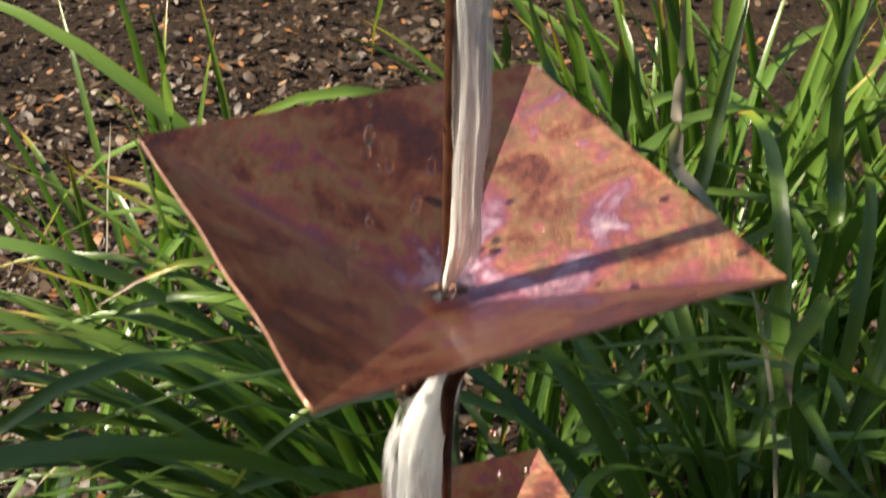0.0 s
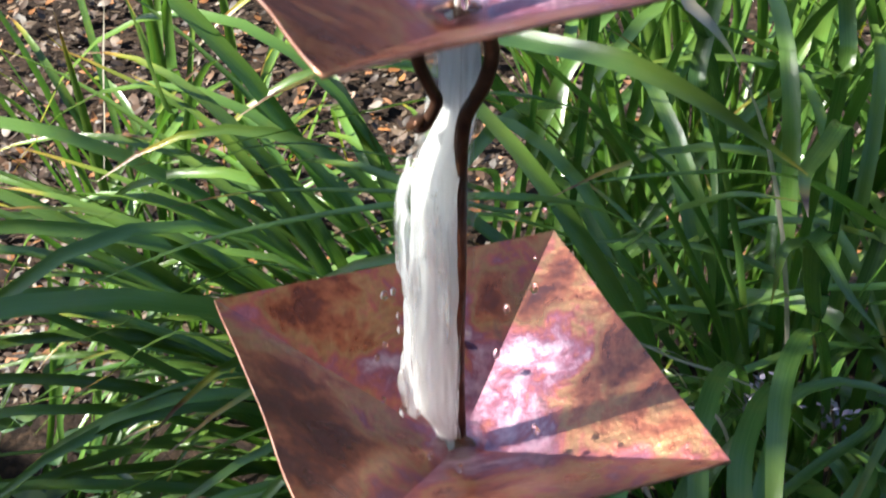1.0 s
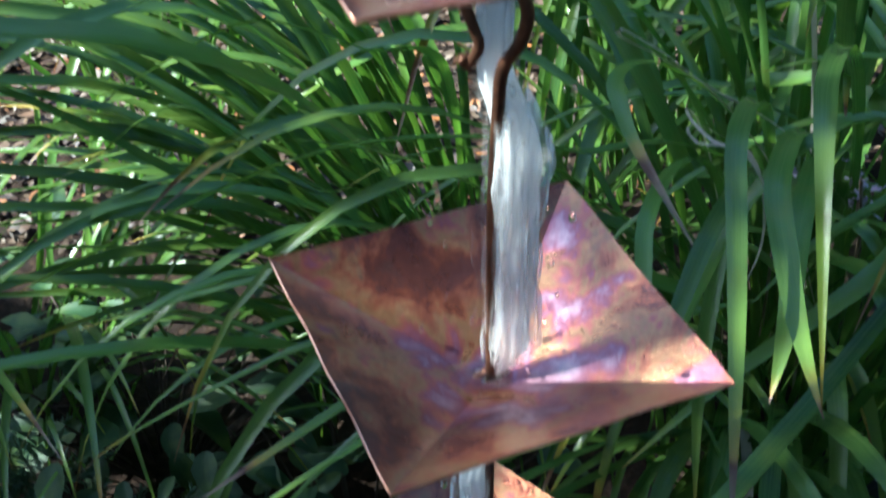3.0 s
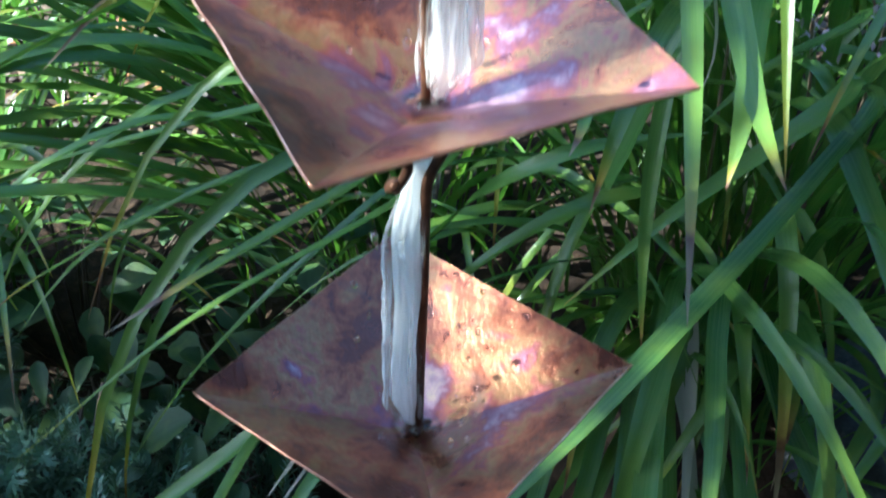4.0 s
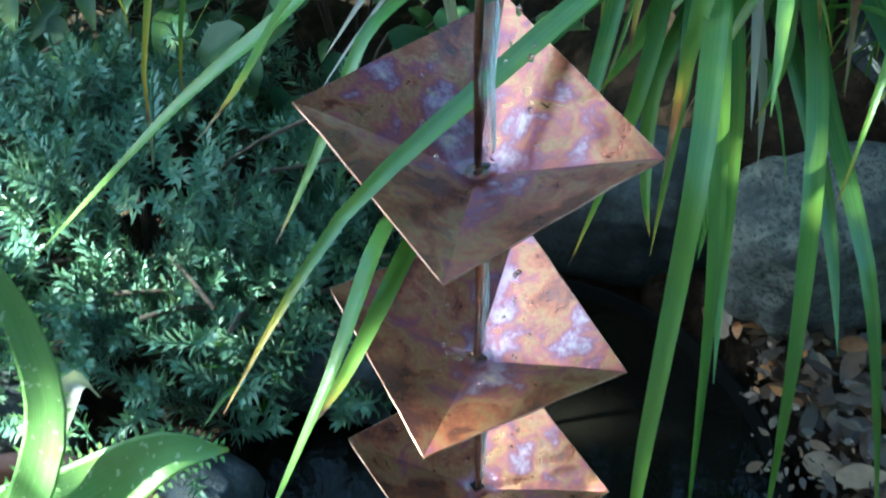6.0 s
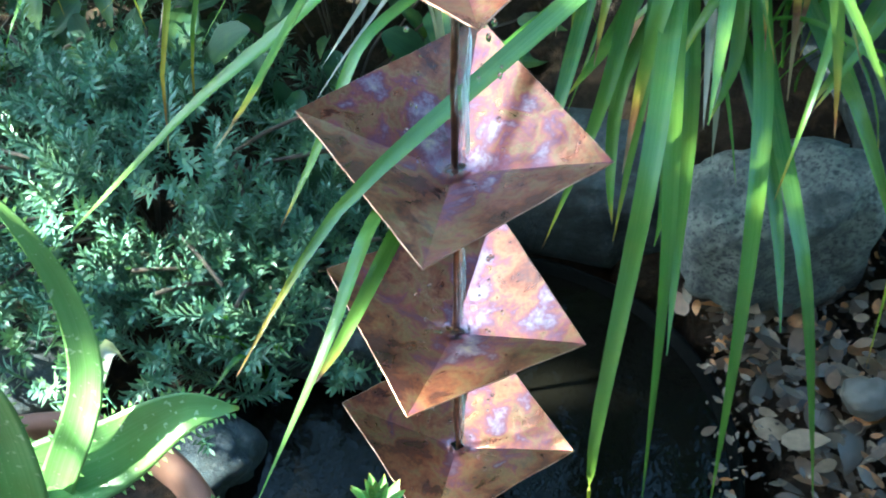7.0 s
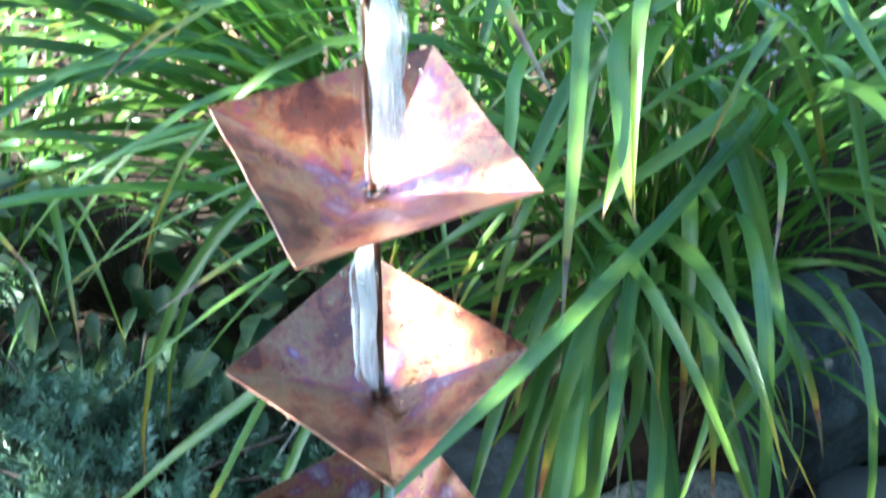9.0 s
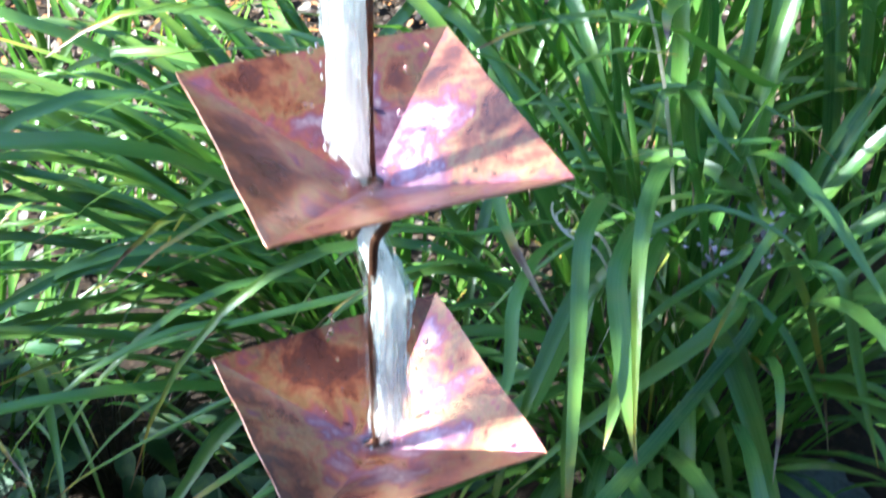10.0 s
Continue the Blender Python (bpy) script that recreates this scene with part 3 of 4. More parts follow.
def puddle_mesh(seed):
    """A little clear water standing round the hole at the bottom of a cup."""
    verts, faces = [(0, 0, 0.0012)], []
    for j, f in enumerate((0.35, 0.7, 1.0)):
        for k in range(24):
            t = 2 * math.pi * k / 24
            r = 0.0085 * f * (1 + 0.3 * noise.noise((math.cos(t) * 1.5, math.sin(t) * 1.5, seed * 3.1)))
            verts.append((r * math.cos(t), r * math.sin(t), (0.0014, 0.0018, 0.0006)[j] + 0.0006 * noise.noise((math.cos(t) * 4, math.sin(t) * 4, seed + j))))
    for k in range(24):
        q = (k + 1) % 24
        faces.append((0, 1 + k, 1 + q))
        for j in range(2):
            faces.append((1 + j * 24 + k, 25 + j * 24 + k, 25 + j * 24 + q, 1 + j * 24 + q))
    return mesh_of("puddle", verts, faces, CLEAR)


bd = bmesh.new()
bmesh.ops.create_icosphere(bd, subdivisions=2, radius=0.0011)
DROP = bpy.data.meshes.new("drop")
bd.to_mesh(DROP)
bd.free()
DROP.materials.append(CLEAR)
DROP.shade_smooth()
# sideways shift, half-width in the loop, half-width below it
STREAMS = [(0.0052, 0.0042, 0.0036), (-0.0056, 0.0058, 0.0074), (0.0066, 0.0055, 0.0080), (-0.0046, 0.0052, 0.0056), (0.0042, 0.0040, 0.0030), (0.0034, 0.0030, 0.0024), (0.0030, 0.0028, 0.0022)]
for i, (shift, r0, r1) in enumerate(STREAMS):
    top = apex[i - 1] + Vector((0, 0, -0.002)) if i else apex[0] + Vector((0, 0, 1.5))
    low = apex[i] + Vector((0, 0, 0.002))
    ob = thing("water_stream", "white and clear stream of water running down the wire", "water", "streams between the cups", at=low)
    body = WATER if i < 4 else THIN_WATER
    part("core", stream_mesh(top, low, shift, i + 1, r0 * 0.85, r1 * 0.85, body, n=70 if i else 400, loop=0.16 if i else 0), ob, "white aerated water")
    part("film", stream_mesh(top, low, shift * 1.05, i + 1.37, r0 * 1.08, r1 * 1.15, THIN_WATER, n=70 if i else 400, loop=0.16 if i else 0, ragged=1.1), ob, "thin clear sheet of water")
    part("puddle", puddle_mesh(i), ob, "clear water standing in the cup")
    drnd = random.Random(60 + i)
    for k in range(26):
        d = part("drop", DROP, ob, "clear water drop")
        a, r = drnd.uniform(0, 6.28), drnd.uniform(0.006, 0.034)
        if k < 9:
            at = (r * math.cos(a), r * math.sin(a), r * 0.45 + drnd.uniform(0.001, 0.006))
        else:
            at = (drnd.choice((-1, 1)) * drnd.uniform(0.013, 0.024), drnd.uniform(-0.02, 0.02), drnd.uniform(0.01, 0.11))
        q = drnd.uniform(0.5, 1.3)
        d.matrix_basis = pose(*at) @ Matrix.Diagonal((q, q, q * drnd.uniform(1.0, 2.2), 1))


# ---- strap-leaved plants ----
def plant(at, label):
    return thing("strap_leaf_plant", label, "garden plant", "strap-leaved clumps behind the chain", at=at)


PLANTS = [plant((0.25, 0.45, 0.11), "arching green strap-leaved clump with brown-tipped leaves"),
          plant((0.02, 0.64, 0.04), "dense green strap-leaved clump in half shade"),
          plant((0.47, 0.58, 0.13), "dense dark green strap-leaved clump"),
          plant((-0.34, 0.92, 0), "sunlit upright strap-leaved clump at the path"),
          plant((0.26, 0.95, 0), "tall sunlit strap-leaved clump"),
          plant((0.62, 0.98, 0), "tall sunlit strap-leaved clump at the back"),
          plant((-0.45, 0.62, 0), "low leaning strap-leaved clump")]
count = [0]


def blade(points, width, twist, tip):
    """A leaf of the nearest clump: it rises from the clump's heart and then follows the given places."""
    count[0] += 1
    rnd = random.Random(count[0])
    p0 = Vector(points[0])
    owner = min(PLANTS, key=lambda o: (o.location.xy - p0.xy).length)
    root = owner.location + Vector((rnd.uniform(-0.05, 0.05), rnd.uniform(-0.05, 0.05), 0))
    back = (p0 - Vector(points[1])).normalized()
    flat = Vector((back.x, back.y, 0)).normalized()
    over = p0 + flat * 0.045 + Vector((0, 0, 0.004))
    if p0.z > 0.5:
        root = root + Vector((0.02, 0.12, 0))
    mid = root.lerp(over, 0.36)
    mid.z = root.z + 0.78 * (over.z - root.z)
    pts = [root, mid, over] + [Vector(p) for p in points]
    # round off the arch between the root and the hanging part
    dense = spline(pts, 8 * (len(pts) - 1))
    for _ in range(70):
        dense[1:24] = [0.5 * dense[j] + 0.25 * (dense[j - 1] + dense[j + 1]) for j in range(1, 24)]
    pts = dense[::4]
    me = blade_mesh(pts, width, twist, tip if tip < 0 or tip > 1 else 1 - (1 - tip) * 0.55, LEAF, 26, 0.24, 0.62, count[0])
    me.transform(Matrix.Translation(-owner.location))
    part("leaf", me, owner)


blade([(0.275, 0.325, 0.46), (0.205, 0.24, 0.445), (0.116, 0.132, 0.440), (0.073, 0.089, 0.429), (0.001, 0.009, 0.430), (-0.056, -0.061, 0.433), (-0.100, -0.130, 0.405)], 0.014, 0, 0.95)
blade([(-0.060, 0.120, 0.421), (-0.075, 0.080, 0.436), (-0.097, 0.000, 0.449), (-0.102, -0.071, 0.495)], 0.01, 20, 0.75)
blade([(-0.043, 0.170, 0.384), (-0.104, 0.150, 0.338), (-0.162, 0.120, 0.304), (-0.268, 0.078, 0.207)], 0.013, 10, 1.2)
blade([(-0.012, 0.050, 0.353), (-0.039, -0.050, 0.411), (-0.058, -0.110, 0.404), (-0.094, -0.170, 0.356)], 0.01, 30, 1.2)
blade([(-0.020, 0.050, 0.312), (-0.032, -0.040, 0.380), (-0.057, -0.090, 0.366), (-0.073, -0.120, 0.369)], 0.009, -20, 0.8)
blade([(-0.052, 0.120, 0.358), (-0.080, 0.060, 0.328), (-0.102, 0.030, 0.297)], 0.008, 0, 0.9)
blade([(0.166, 0.280, 0.334), (0.140, 0.170, 0.330), (0.115, 0.050, 0.324), (0.082, -0.070, 0.241), (0.080, -0.090, 0.167)], 0.014, 10, 0.97)
blade([(0.167, 0.300, 0.292), (0.146, 0.180, 0.299), (0.137, 0.060, 0.223), (0.131, -0.030, 0.033)], 0.015, -10, 1.2)
blade([(0.227, 0.300, 0.242), (0.209, 0.160, 0.243), (0.189, 0.040, 0.178), (0.180, -0.030, 0.031)], 0.015, 0, 1.2)
blade([(0.221, 0.300, 0.243), (0.224, 0.180, 0.219), (0.224, 0.040, 0.217), (0.249, -0.040, 0.050)], 0.015, 0, 1.2)
blade([(0.264, 0.300, 0.230), (0.274, 0.210, 0.231), (0.289, 0.120, 0.211), (0.319, 0.060, 0.142)], 0.015, 0, 1.2)
blade([(0.174, 0.200, 0.385), (0.154, 0.100, 0.401), (0.137, 0.027, 0.390)], 0.013, 0, 1.2)
blade([(0.318, 0.240, 0.281), (0.276, 0.190, 0.275), (0.233, 0.140, 0.261)], 0.009, 0, 0.92)
blade([(0.186, 0.280, 0.294), (0.175, 0.200, 0.267), (0.169, 0.150, 0.238)], 0.008, 0, -1)
blade([(0.065, 0.240, 0.689), (0.120, 0.290, 0.622), (0.183, 0.331, 0.557), (0.266, 0.380, 0.432)], 0.003, 0, -1)
blade([(0.119, 0.200, 0.647), (0.107, 0.090, 0.634), (0.097, 0.000, 0.606)], 0.011, 0, 0.8)
blade([(0.111, 0.200, 0.587), (0.091, 0.150, 0.578), (0.078, 0.120, 0.553)], 0.01, 0, 0.85)
blade([(0.081, 0.200, 0.598), (0.076, 0.150, 0.587), (0.066, 0.120, 0.585)], 0.009, 0, 0.8)
blade([(0.157, 0.200, 0.600), (0.137, 0.120, 0.605), (0.127, 0.090, 0.594)], 0.012, 10, 0.93)
blade([(0.143, 0.200, 0.621), (0.140, 0.120, 0.616), (0.139, 0.054, 0.624)], 0.013, 0, 0.93)
blade([(0.024, 0.320, 0.462), (-0.027, 0.260, 0.454), (-0.104, 0.180, 0.457), (-0.153, 0.143, 0.446)], 0.011, 15, 0.78)
blade([(0.035, 0.280, 0.467), (-0.014, 0.200, 0.482), (-0.100, 0.120, 0.485), (-0.182, 0.070, 0.438)], 0.01, 15, 0.97)
blade([(-0.008, 0.300, 0.416), (-0.072, 0.250, 0.384), (-0.131, 0.220, 0.327), (-0.182, 0.200, 0.247)], 0.009, 10, 1.2)
blade([(0.039, 0.360, 0.435), (-0.028, 0.300, 0.448), (-0.110, 0.260, 0.447), (-0.216, 0.233, 0.394), (-0.247, 0.220, 0.370)], 0.011, 20, 0.8)
blade([(0.006, 0.420, 0.411), (-0.077, 0.400, 0.401), (-0.181, 0.380, 0.383), (-0.285, 0.370, 0.350)], 0.013, 25, 0.97)
blade([(0.062, 0.320, 0.553), (0.004, 0.300, 0.578), (-0.098, 0.280, 0.579), (-0.225, 0.260, 0.519), (-0.270, 0.250, 0.496)], 0.015, 30, 0.95)
blade([(0.021, 0.400, 0.728), (-0.033, 0.420, 0.710), (-0.137, 0.430, 0.674), (-0.227, 0.430, 0.648)], 0.01, 30, 0.93)
blade([(-0.012, 0.400, 0.674), (-0.083, 0.420, 0.674), (-0.156, 0.430, 0.661), (-0.300, 0.440, 0.566)], 0.007, 20, 1.2)
blade([(0.022, 0.360, 0.683), (-0.035, 0.370, 0.670), (-0.169, 0.380, 0.629), (-0.334, 0.380, 0.544)], 0.01, 20, 1.2)
blade([(0.024, 0.430, 0.618), (-0.038, 0.430, 0.632), (-0.142, 0.435, 0.628), (-0.221, 0.436, 0.607)], 0.011, 30, 0.75)
blade([(-0.073, 0.420, 0.556), (-0.146, 0.430, 0.571), (-0.230, 0.430, 0.523), (-0.300, 0.430, 0.486)], 0.01, 20, 0.95)
blade([(-0.116, 0.450, 0.417), (-0.202, 0.450, 0.489), (-0.262, 0.440, 0.457), (-0.308, 0.440, 0.424)], 0.009, 20, 0.75)
blade([(-0.371, 0.820, 0.329), (-0.372, 0.800, 0.455), (-0.377, 0.792, 0.559)], 0.012, 0, 0.85)
blade([(-0.269, 0.720, 0.503), (-0.282, 0.700, 0.613), (-0.310, 0.680, 0.718)], 0.01, 0, 1.2)
blade([(-0.280, 0.800, 0.504), (-0.283, 0.820, 0.617), (-0.296, 0.840, 0.673)], 0.01, 0, 1.2)
blade([(-0.391, 0.860, 0.296), (-0.370, 0.880, 0.447), (-0.364, 0.900, 0.511)], 0.005, 0, -1)
blade([(0.007, 0.300, 0.827), (0.066, 0.260, 0.837), (0.110, 0.240, 0.825), (0.153, 0.220, 0.803)], 0.012, 30, 0.97)
blade([(0.183, 0.300, 0.767), (0.160, 0.250, 0.782), (0.156, 0.217, 0.781)], 0.01, 0, 0.8)
blade([(0.270, 0.400, 0.628), (0.190, 0.360, 0.699), (0.114, 0.330, 0.723), (0.051, 0.310, 0.729)], 0.014, 30, 1.2)
blade([(0.231, 0.420, 0.544), (0.209, 0.380, 0.638), (0.223, 0.340, 0.632), (0.241, 0.320, 0.619)], 0.013, 0, 1.2)
blade([(0.215, 0.400, 0.623), (0.190, 0.370, 0.641), (0.180, 0.340, 0.622)], 0.01, 0, 0.95)
# tip below 0: pale dry colour stands in for sunlight on this blade
blade([(0.121, 0.420, 0.781), (0.118, 0.430, 0.831), (0.116, 0.440, 0.886)], 0.009, 0, -2)
blade([(0.100, 0.500, 0.746), (0.091, 0.500, 0.804), (0.079, 0.500, 0.860)], 0.013, 0, 1.2)
blade([(0.147, 0.500, 0.686), (0.166, 0.550, 0.754), (0.183, 0.600, 0.818)], 0.012, 0, 1.2)
blade([(0.253, 0.550, 0.690), (0.256, 0.600, 0.743), (0.283, 0.650, 0.798)], 0.012, 0, 1.2)
blade([(0.049, 0.450, 0.818), (0.036, 0.460, 0.845), (0.028, 0.470, 0.873)], 0.01, 0, 1.2)
blade([(0.023, 0.500, 0.793), (0.019, 0.500, 0.817), (0.017, 0.500, 0.836)], 0.008, 0, 0.9)
blade([(0.007, 0.300, 0.365), (0.035, 0.250, 0.448), (0.090, 0.240, 0.493), (0.173, 0.300, 0.459)], 0.014, 25, 1.2)
blade([(0.105, 0.270, 0.274), (0.085, 0.200, 0.269), (0.070, 0.150, 0.258), (0.056, 0.110, 0.219)], 0.012, 0, 1.2)
blade([(0.135, 0.280, 0.264), (0.115, 0.210, 0.247), (0.094, 0.160, 0.216), (0.064, 0.130, 0.131)], 0.012, 0, 0.95)
blade([(0.149, 0.270, 0.273), (0.131, 0.180, 0.251), (0.109, 0.100, 0.180)], 0.013, 0, 0.95)
blade([(0.075, 0.330, 0.597), (0.080, 0.270, 0.601), (0.109, 0.196, 0.586)], 0.01, 0, 0.7)
blade([(0.104, 0.220, 0.486), (0.141, 0.250, 0.575), (0.209, 0.300, 0.597), (0.279, 0.300, 0.568), (0.321, 0.280, 0.517)], 0.01, 0, 1.2)
blade([(0.155, 0.200, 0.688), (0.140, 0.130, 0.695), (0.135, 0.047, 0.635)], 0.011, 0, 0.94)
blade([(0.145, 0.300, 0.525), (0.133, 0.255, 0.479), (0.126, 0.210, 0.446), (0.124, 0.165, 0.412)], 0.01, 0, 0.93)
blade([(0.252, 0.360, 0.459), (0.279, 0.323, 0.416), (0.293, 0.287, 0.371), (0.293, 0.250, 0.371)], 0.01, 0, 0.93)
blade([(0.251, 0.310, 0.456), (0.269, 0.253, 0.428), (0.280, 0.197, 0.400), (0.275, 0.140, 0.416)], 0.016, 0, 1.2)
blade([(0.278, 0.390, 0.438), (0.310, 0.357, 0.426), (0.331, 0.323, 0.397), (0.344, 0.290, 0.373)], 0.01, 0, 1.2)
blade([(0.310, 0.400, 0.547), (0.326, 0.353, 0.544), (0.341, 0.307, 0.535), (0.350, 0.260, 0.535)], 0.013, 0, 1.2)
blade([(0.347, 0.360, 0.477), (0.359, 0.323, 0.434), (0.364, 0.287, 0.410), (0.370, 0.250, 0.387)], 0.011, 0, 0.95)
blade([(0.262, 0.340, 0.460), (0.224, 0.293, 0.470), (0.147, 0.247, 0.441), (0.085, 0.200, 0.415)], 0.014, 10, 0.95)
blade([(0.121, 0.300, 0.577), (0.142, 0.285, 0.587), (0.153, 0.270, 0.572), (0.155, 0.255, 0.540), (0.141, 0.240, 0.506)], 0.0022, 0, -1)
blade([(0.307, 0.500, 0.504), (0.260, 0.480, 0.518), (0.223, 0.460, 0.528), (0.182, 0.440, 0.530)], 0.01, 20, 0.97)
blade([(0.230, 0.460, 0.565), (0.236, 0.440, 0.547), (0.234, 0.420, 0.533), (0.233, 0.400, 0.516)], 0.0075, 0, 0.75)
blade([(0.103, 0.460, 0.567), (0.125, 0.445, 0.605), (0.146, 0.430, 0.629), (0.170, 0.415, 0.648), (0.204, 0.400, 0.654)], 0.01, 20, 0.96)
blade([(0.116, 0.240, 0.624), (0.133, 0.227, 0.623), (0.145, 0.213, 0.601), (0.151, 0.200, 0.568)], 0.002, 0, -1)
blade([(0.266, 0.360, 0.498), (0.225, 0.320, 0.506), (0.189, 0.280, 0.516), (0.151, 0.240, 0.510)], 0.011, 10, 1.2)
blade([(0.146, 0.290, 0.257), (0.124, 0.250, 0.240), (0.101, 0.210, 0.242), (0.078, 0.170, 0.252)], 0.014, 0, 0.95)
blade([(0.154, 0.270, 0.242), (0.121, 0.213, 0.210), (0.112, 0.157, 0.180), (0.107, 0.100, 0.201)], 0.011, 0, 0.93)
blade([(0.160, 0.280, 0.243), (0.157, 0.213, 0.213), (0.151, 0.147, 0.168), (0.133, 0.080, 0.203)], 0.013, 0, 1.2)
blade([(0.169, 0.260, 0.263), (0.164, 0.180, 0.231), (0.153, 0.100, 0.186), (0.140, 0.020, 0.162)], 0.014, 0, 1.2)
blade([(0.203, 0.250, 0.272), (0.195, 0.200, 0.248), (0.171, 0.150, 0.244)], 0.012, 0, 0.97)
blade([(0.208, 0.270, 0.217), (0.230, 0.200, 0.162), (0.234, 0.130, 0.136), (0.228, 0.060, 0.123)], 0.015, 0, 1.2)
blade([(0.251, 0.260, 0.253), (0.264, 0.200, 0.246), (0.276, 0.140, 0.243), (0.314, 0.080, 0.150)], 0.013, 0, 0.96)
blade([(0.305, 0.250, 0.270), (0.273, 0.205, 0.248), (0.238, 0.160, 0.243)], 0.011, 0, 0.9)
blade([(0.180, 0.270, 0.264), (0.187, 0.237, 0.235), (0.189, 0.203, 0.205), (0.185, 0.170, 0.181)], 0.009, 0, -1)


def leaf_template(seed, reach, rise, droop, width, tip):
    """A leaf from the origin that leans out along x, arches and droops."""
    rnd = random.Random(seed)
    sway = rnd.uniform(-0.05, 0.05)
    steps, pts, x, z = 9, [(0.0, 0.0)], 0.0, 0.0
    for i in range(steps):
        t = radians(84 - (46 + 100 * droop) * ((i + 0.5) / steps) ** 1.25)
        x, z = x + math.cos(t), z + math.sin(t)
        pts.append((x, z))
    top = max(q[1] for q in pts)
    pts = [(reach * a / x, sway * math.sin(math.pi * i / steps), rise * b / top) for i, (a, b) in enumerate(pts)]
    return blade_mesh(pts, width, rnd.uniform(-25, 25), tip, LEAF, 14, 0.24, 0.55, seed)


TIPS = (1.2, 0.95, 0.92, 0.97, 0.89)
ARCHING = [leaf_template(100 + i, 0.32 + 0.03 * (i % 6), 0.34 + 0.03 * (i % 5), 0.45 + 0.13 * (i % 6), 0.0100 + 0.0012 * (i % 5), TIPS[i % 5]) for i in range(24)]
LYING = [leaf_template(400 + i, 0.44 + 0.04 * (i % 5), 0.26 + 0.07 * (i % 5), 0.30 + 0.12 * (i % 4), 0.0115 + 0.0013 * (i % 5), TIPS[i % 5]) for i in range(20)]
HANGING = [leaf_template(300 + i, 0.24 + 0.025 * (i % 4), 0.24 + 0.03 * (i % 5), 0.72 + 0.14 * (i % 5), 0.0150 + 0.0012 * (i % 4), (0.97, 0.93, 0.9, 0.86)[i % 4]) for i in range(16)]
UPRIGHT = [leaf_template(200 + i, 0.12 + 0.03 * (i % 5), 0.50 + 0.04 * (i % 4), 0.0 + 0.06 * (i % 5), 0.0088 + 0.0013 * (i % 4), (1.2, 0.95, 0.9)[i % 3]) for i in range(16)]


def fill(owner, n, templates, seed, spread=0.07, scale=(0.85, 1.2), keep=None):
    rnd = random.Random(seed)
    for i in range(n):
        a = rnd.uniform(0, 360)
        if keep and not keep(a):
            continue
        r = spread * math.sqrt(rnd.random())
        b = radians(a + rnd.uniform(-50, 50))
        ob = part("leaf", rnd.choice(templates), owner)
        s = rnd.uniform(*scale)
        ob.matrix_basis = pose(r * math.cos(b), r * math.sin(b), 0, rnd.uniform(-8, 8), rnd.uniform(-8, 10), a) @ Matrix.Diagonal((s, s, s, 1))


fill(PLANTS[0], 72, ARCHING, 1, 0.09, (0.7, 1.12), lambda a: not 218 < a < 262)
fill(PLANTS[0], 34, HANGING, 21, 0.08, (0.65, 1.0), lambda a: 190 < a < 320)
fill(PLANTS[0], 46, HANGING, 31, 0.10, (0.45, 0.8), lambda a: 215 < a < 315)
fill(PLANTS[0], 90, ARCHING, 41, 0.16, (0.30, 0.55), lambda a: not 225 < a < 250)
fill(PLANTS[1], 110, ARCHING, 42, 0.20, (0.35, 0.62), lambda a: 140 < a < 275)
fill(PLANTS[6], 60, ARCHING, 43, 0.16, (0.35, 0.6), lambda a: a > 180)
fill(PLANTS[1], 160, ARCHING, 2, 0.10, (0.75, 1.15), lambda a: 130 < a < 232 or (a % 3 < 1 and not 232 < a < 285))
fill(PLANTS[1], 200, LYING, 22, 0.12, (0.8, 1.15), lambda a: 150 < a < 228)
fill(PLANTS[2], 22, ARCHING, 3, 0.10, (0.75, 1.15))
fill(PLANTS[3], 24, UPRIGHT, 4, 0.08, (0.7, 1.1))
fill(PLANTS[3], 18, ARCHING, 5, 0.08, (0.6, 0.9))
fill(PLANTS[4], 110, UPRIGHT, 6, 0.14, (0.9, 1.3))
fill(PLANTS[4], 40, ARCHING, 7, 0.12, (0.8, 1.3))
fill(PLANTS[5], 95, UPRIGHT, 8, 0.14, (0.9, 1.3))
fill(PLANTS[5], 34, ARCHING, 9, 0.12, (0.8, 1.3))
fill(PLANTS[6], 50, LYING, 10, 0.08, (0.5, 0.8))


# ---- dark broad-leaved ground cover behind the shrub ----
def ovate_mesh(seed):
    rnd = random.Random(seed)
    verts, faces, uvs = [], [], []
    ln, wd = rnd.uniform(0.032, 0.052), rnd.uniform(0.38, 0.6)
    for i in range(9):
        v = i / 8
        hw = ln * wd * 0.5 * math.sin(math.pi * (0.02 + 0.96 * v) ** 0.75) * (1 + 0.06 * math.sin(18 * v))
        z = -ln * 0.35 * v * v
        for a in (-1, -0.5, 0, 0.5, 1):
            verts.append((v * ln, a * hw, z + abs(a) * hw * 0.35))
            uvs.append((0.5 + 0.5 * a, 0.8 * v))
    for i in range(8):
        b = i * 5
        faces += [(b + k, b + k + 1, b + 6 + k, b + 5 + k) for k in range(4)]
    return mesh_of("leaf", verts, faces, BROAD, True, uvs)


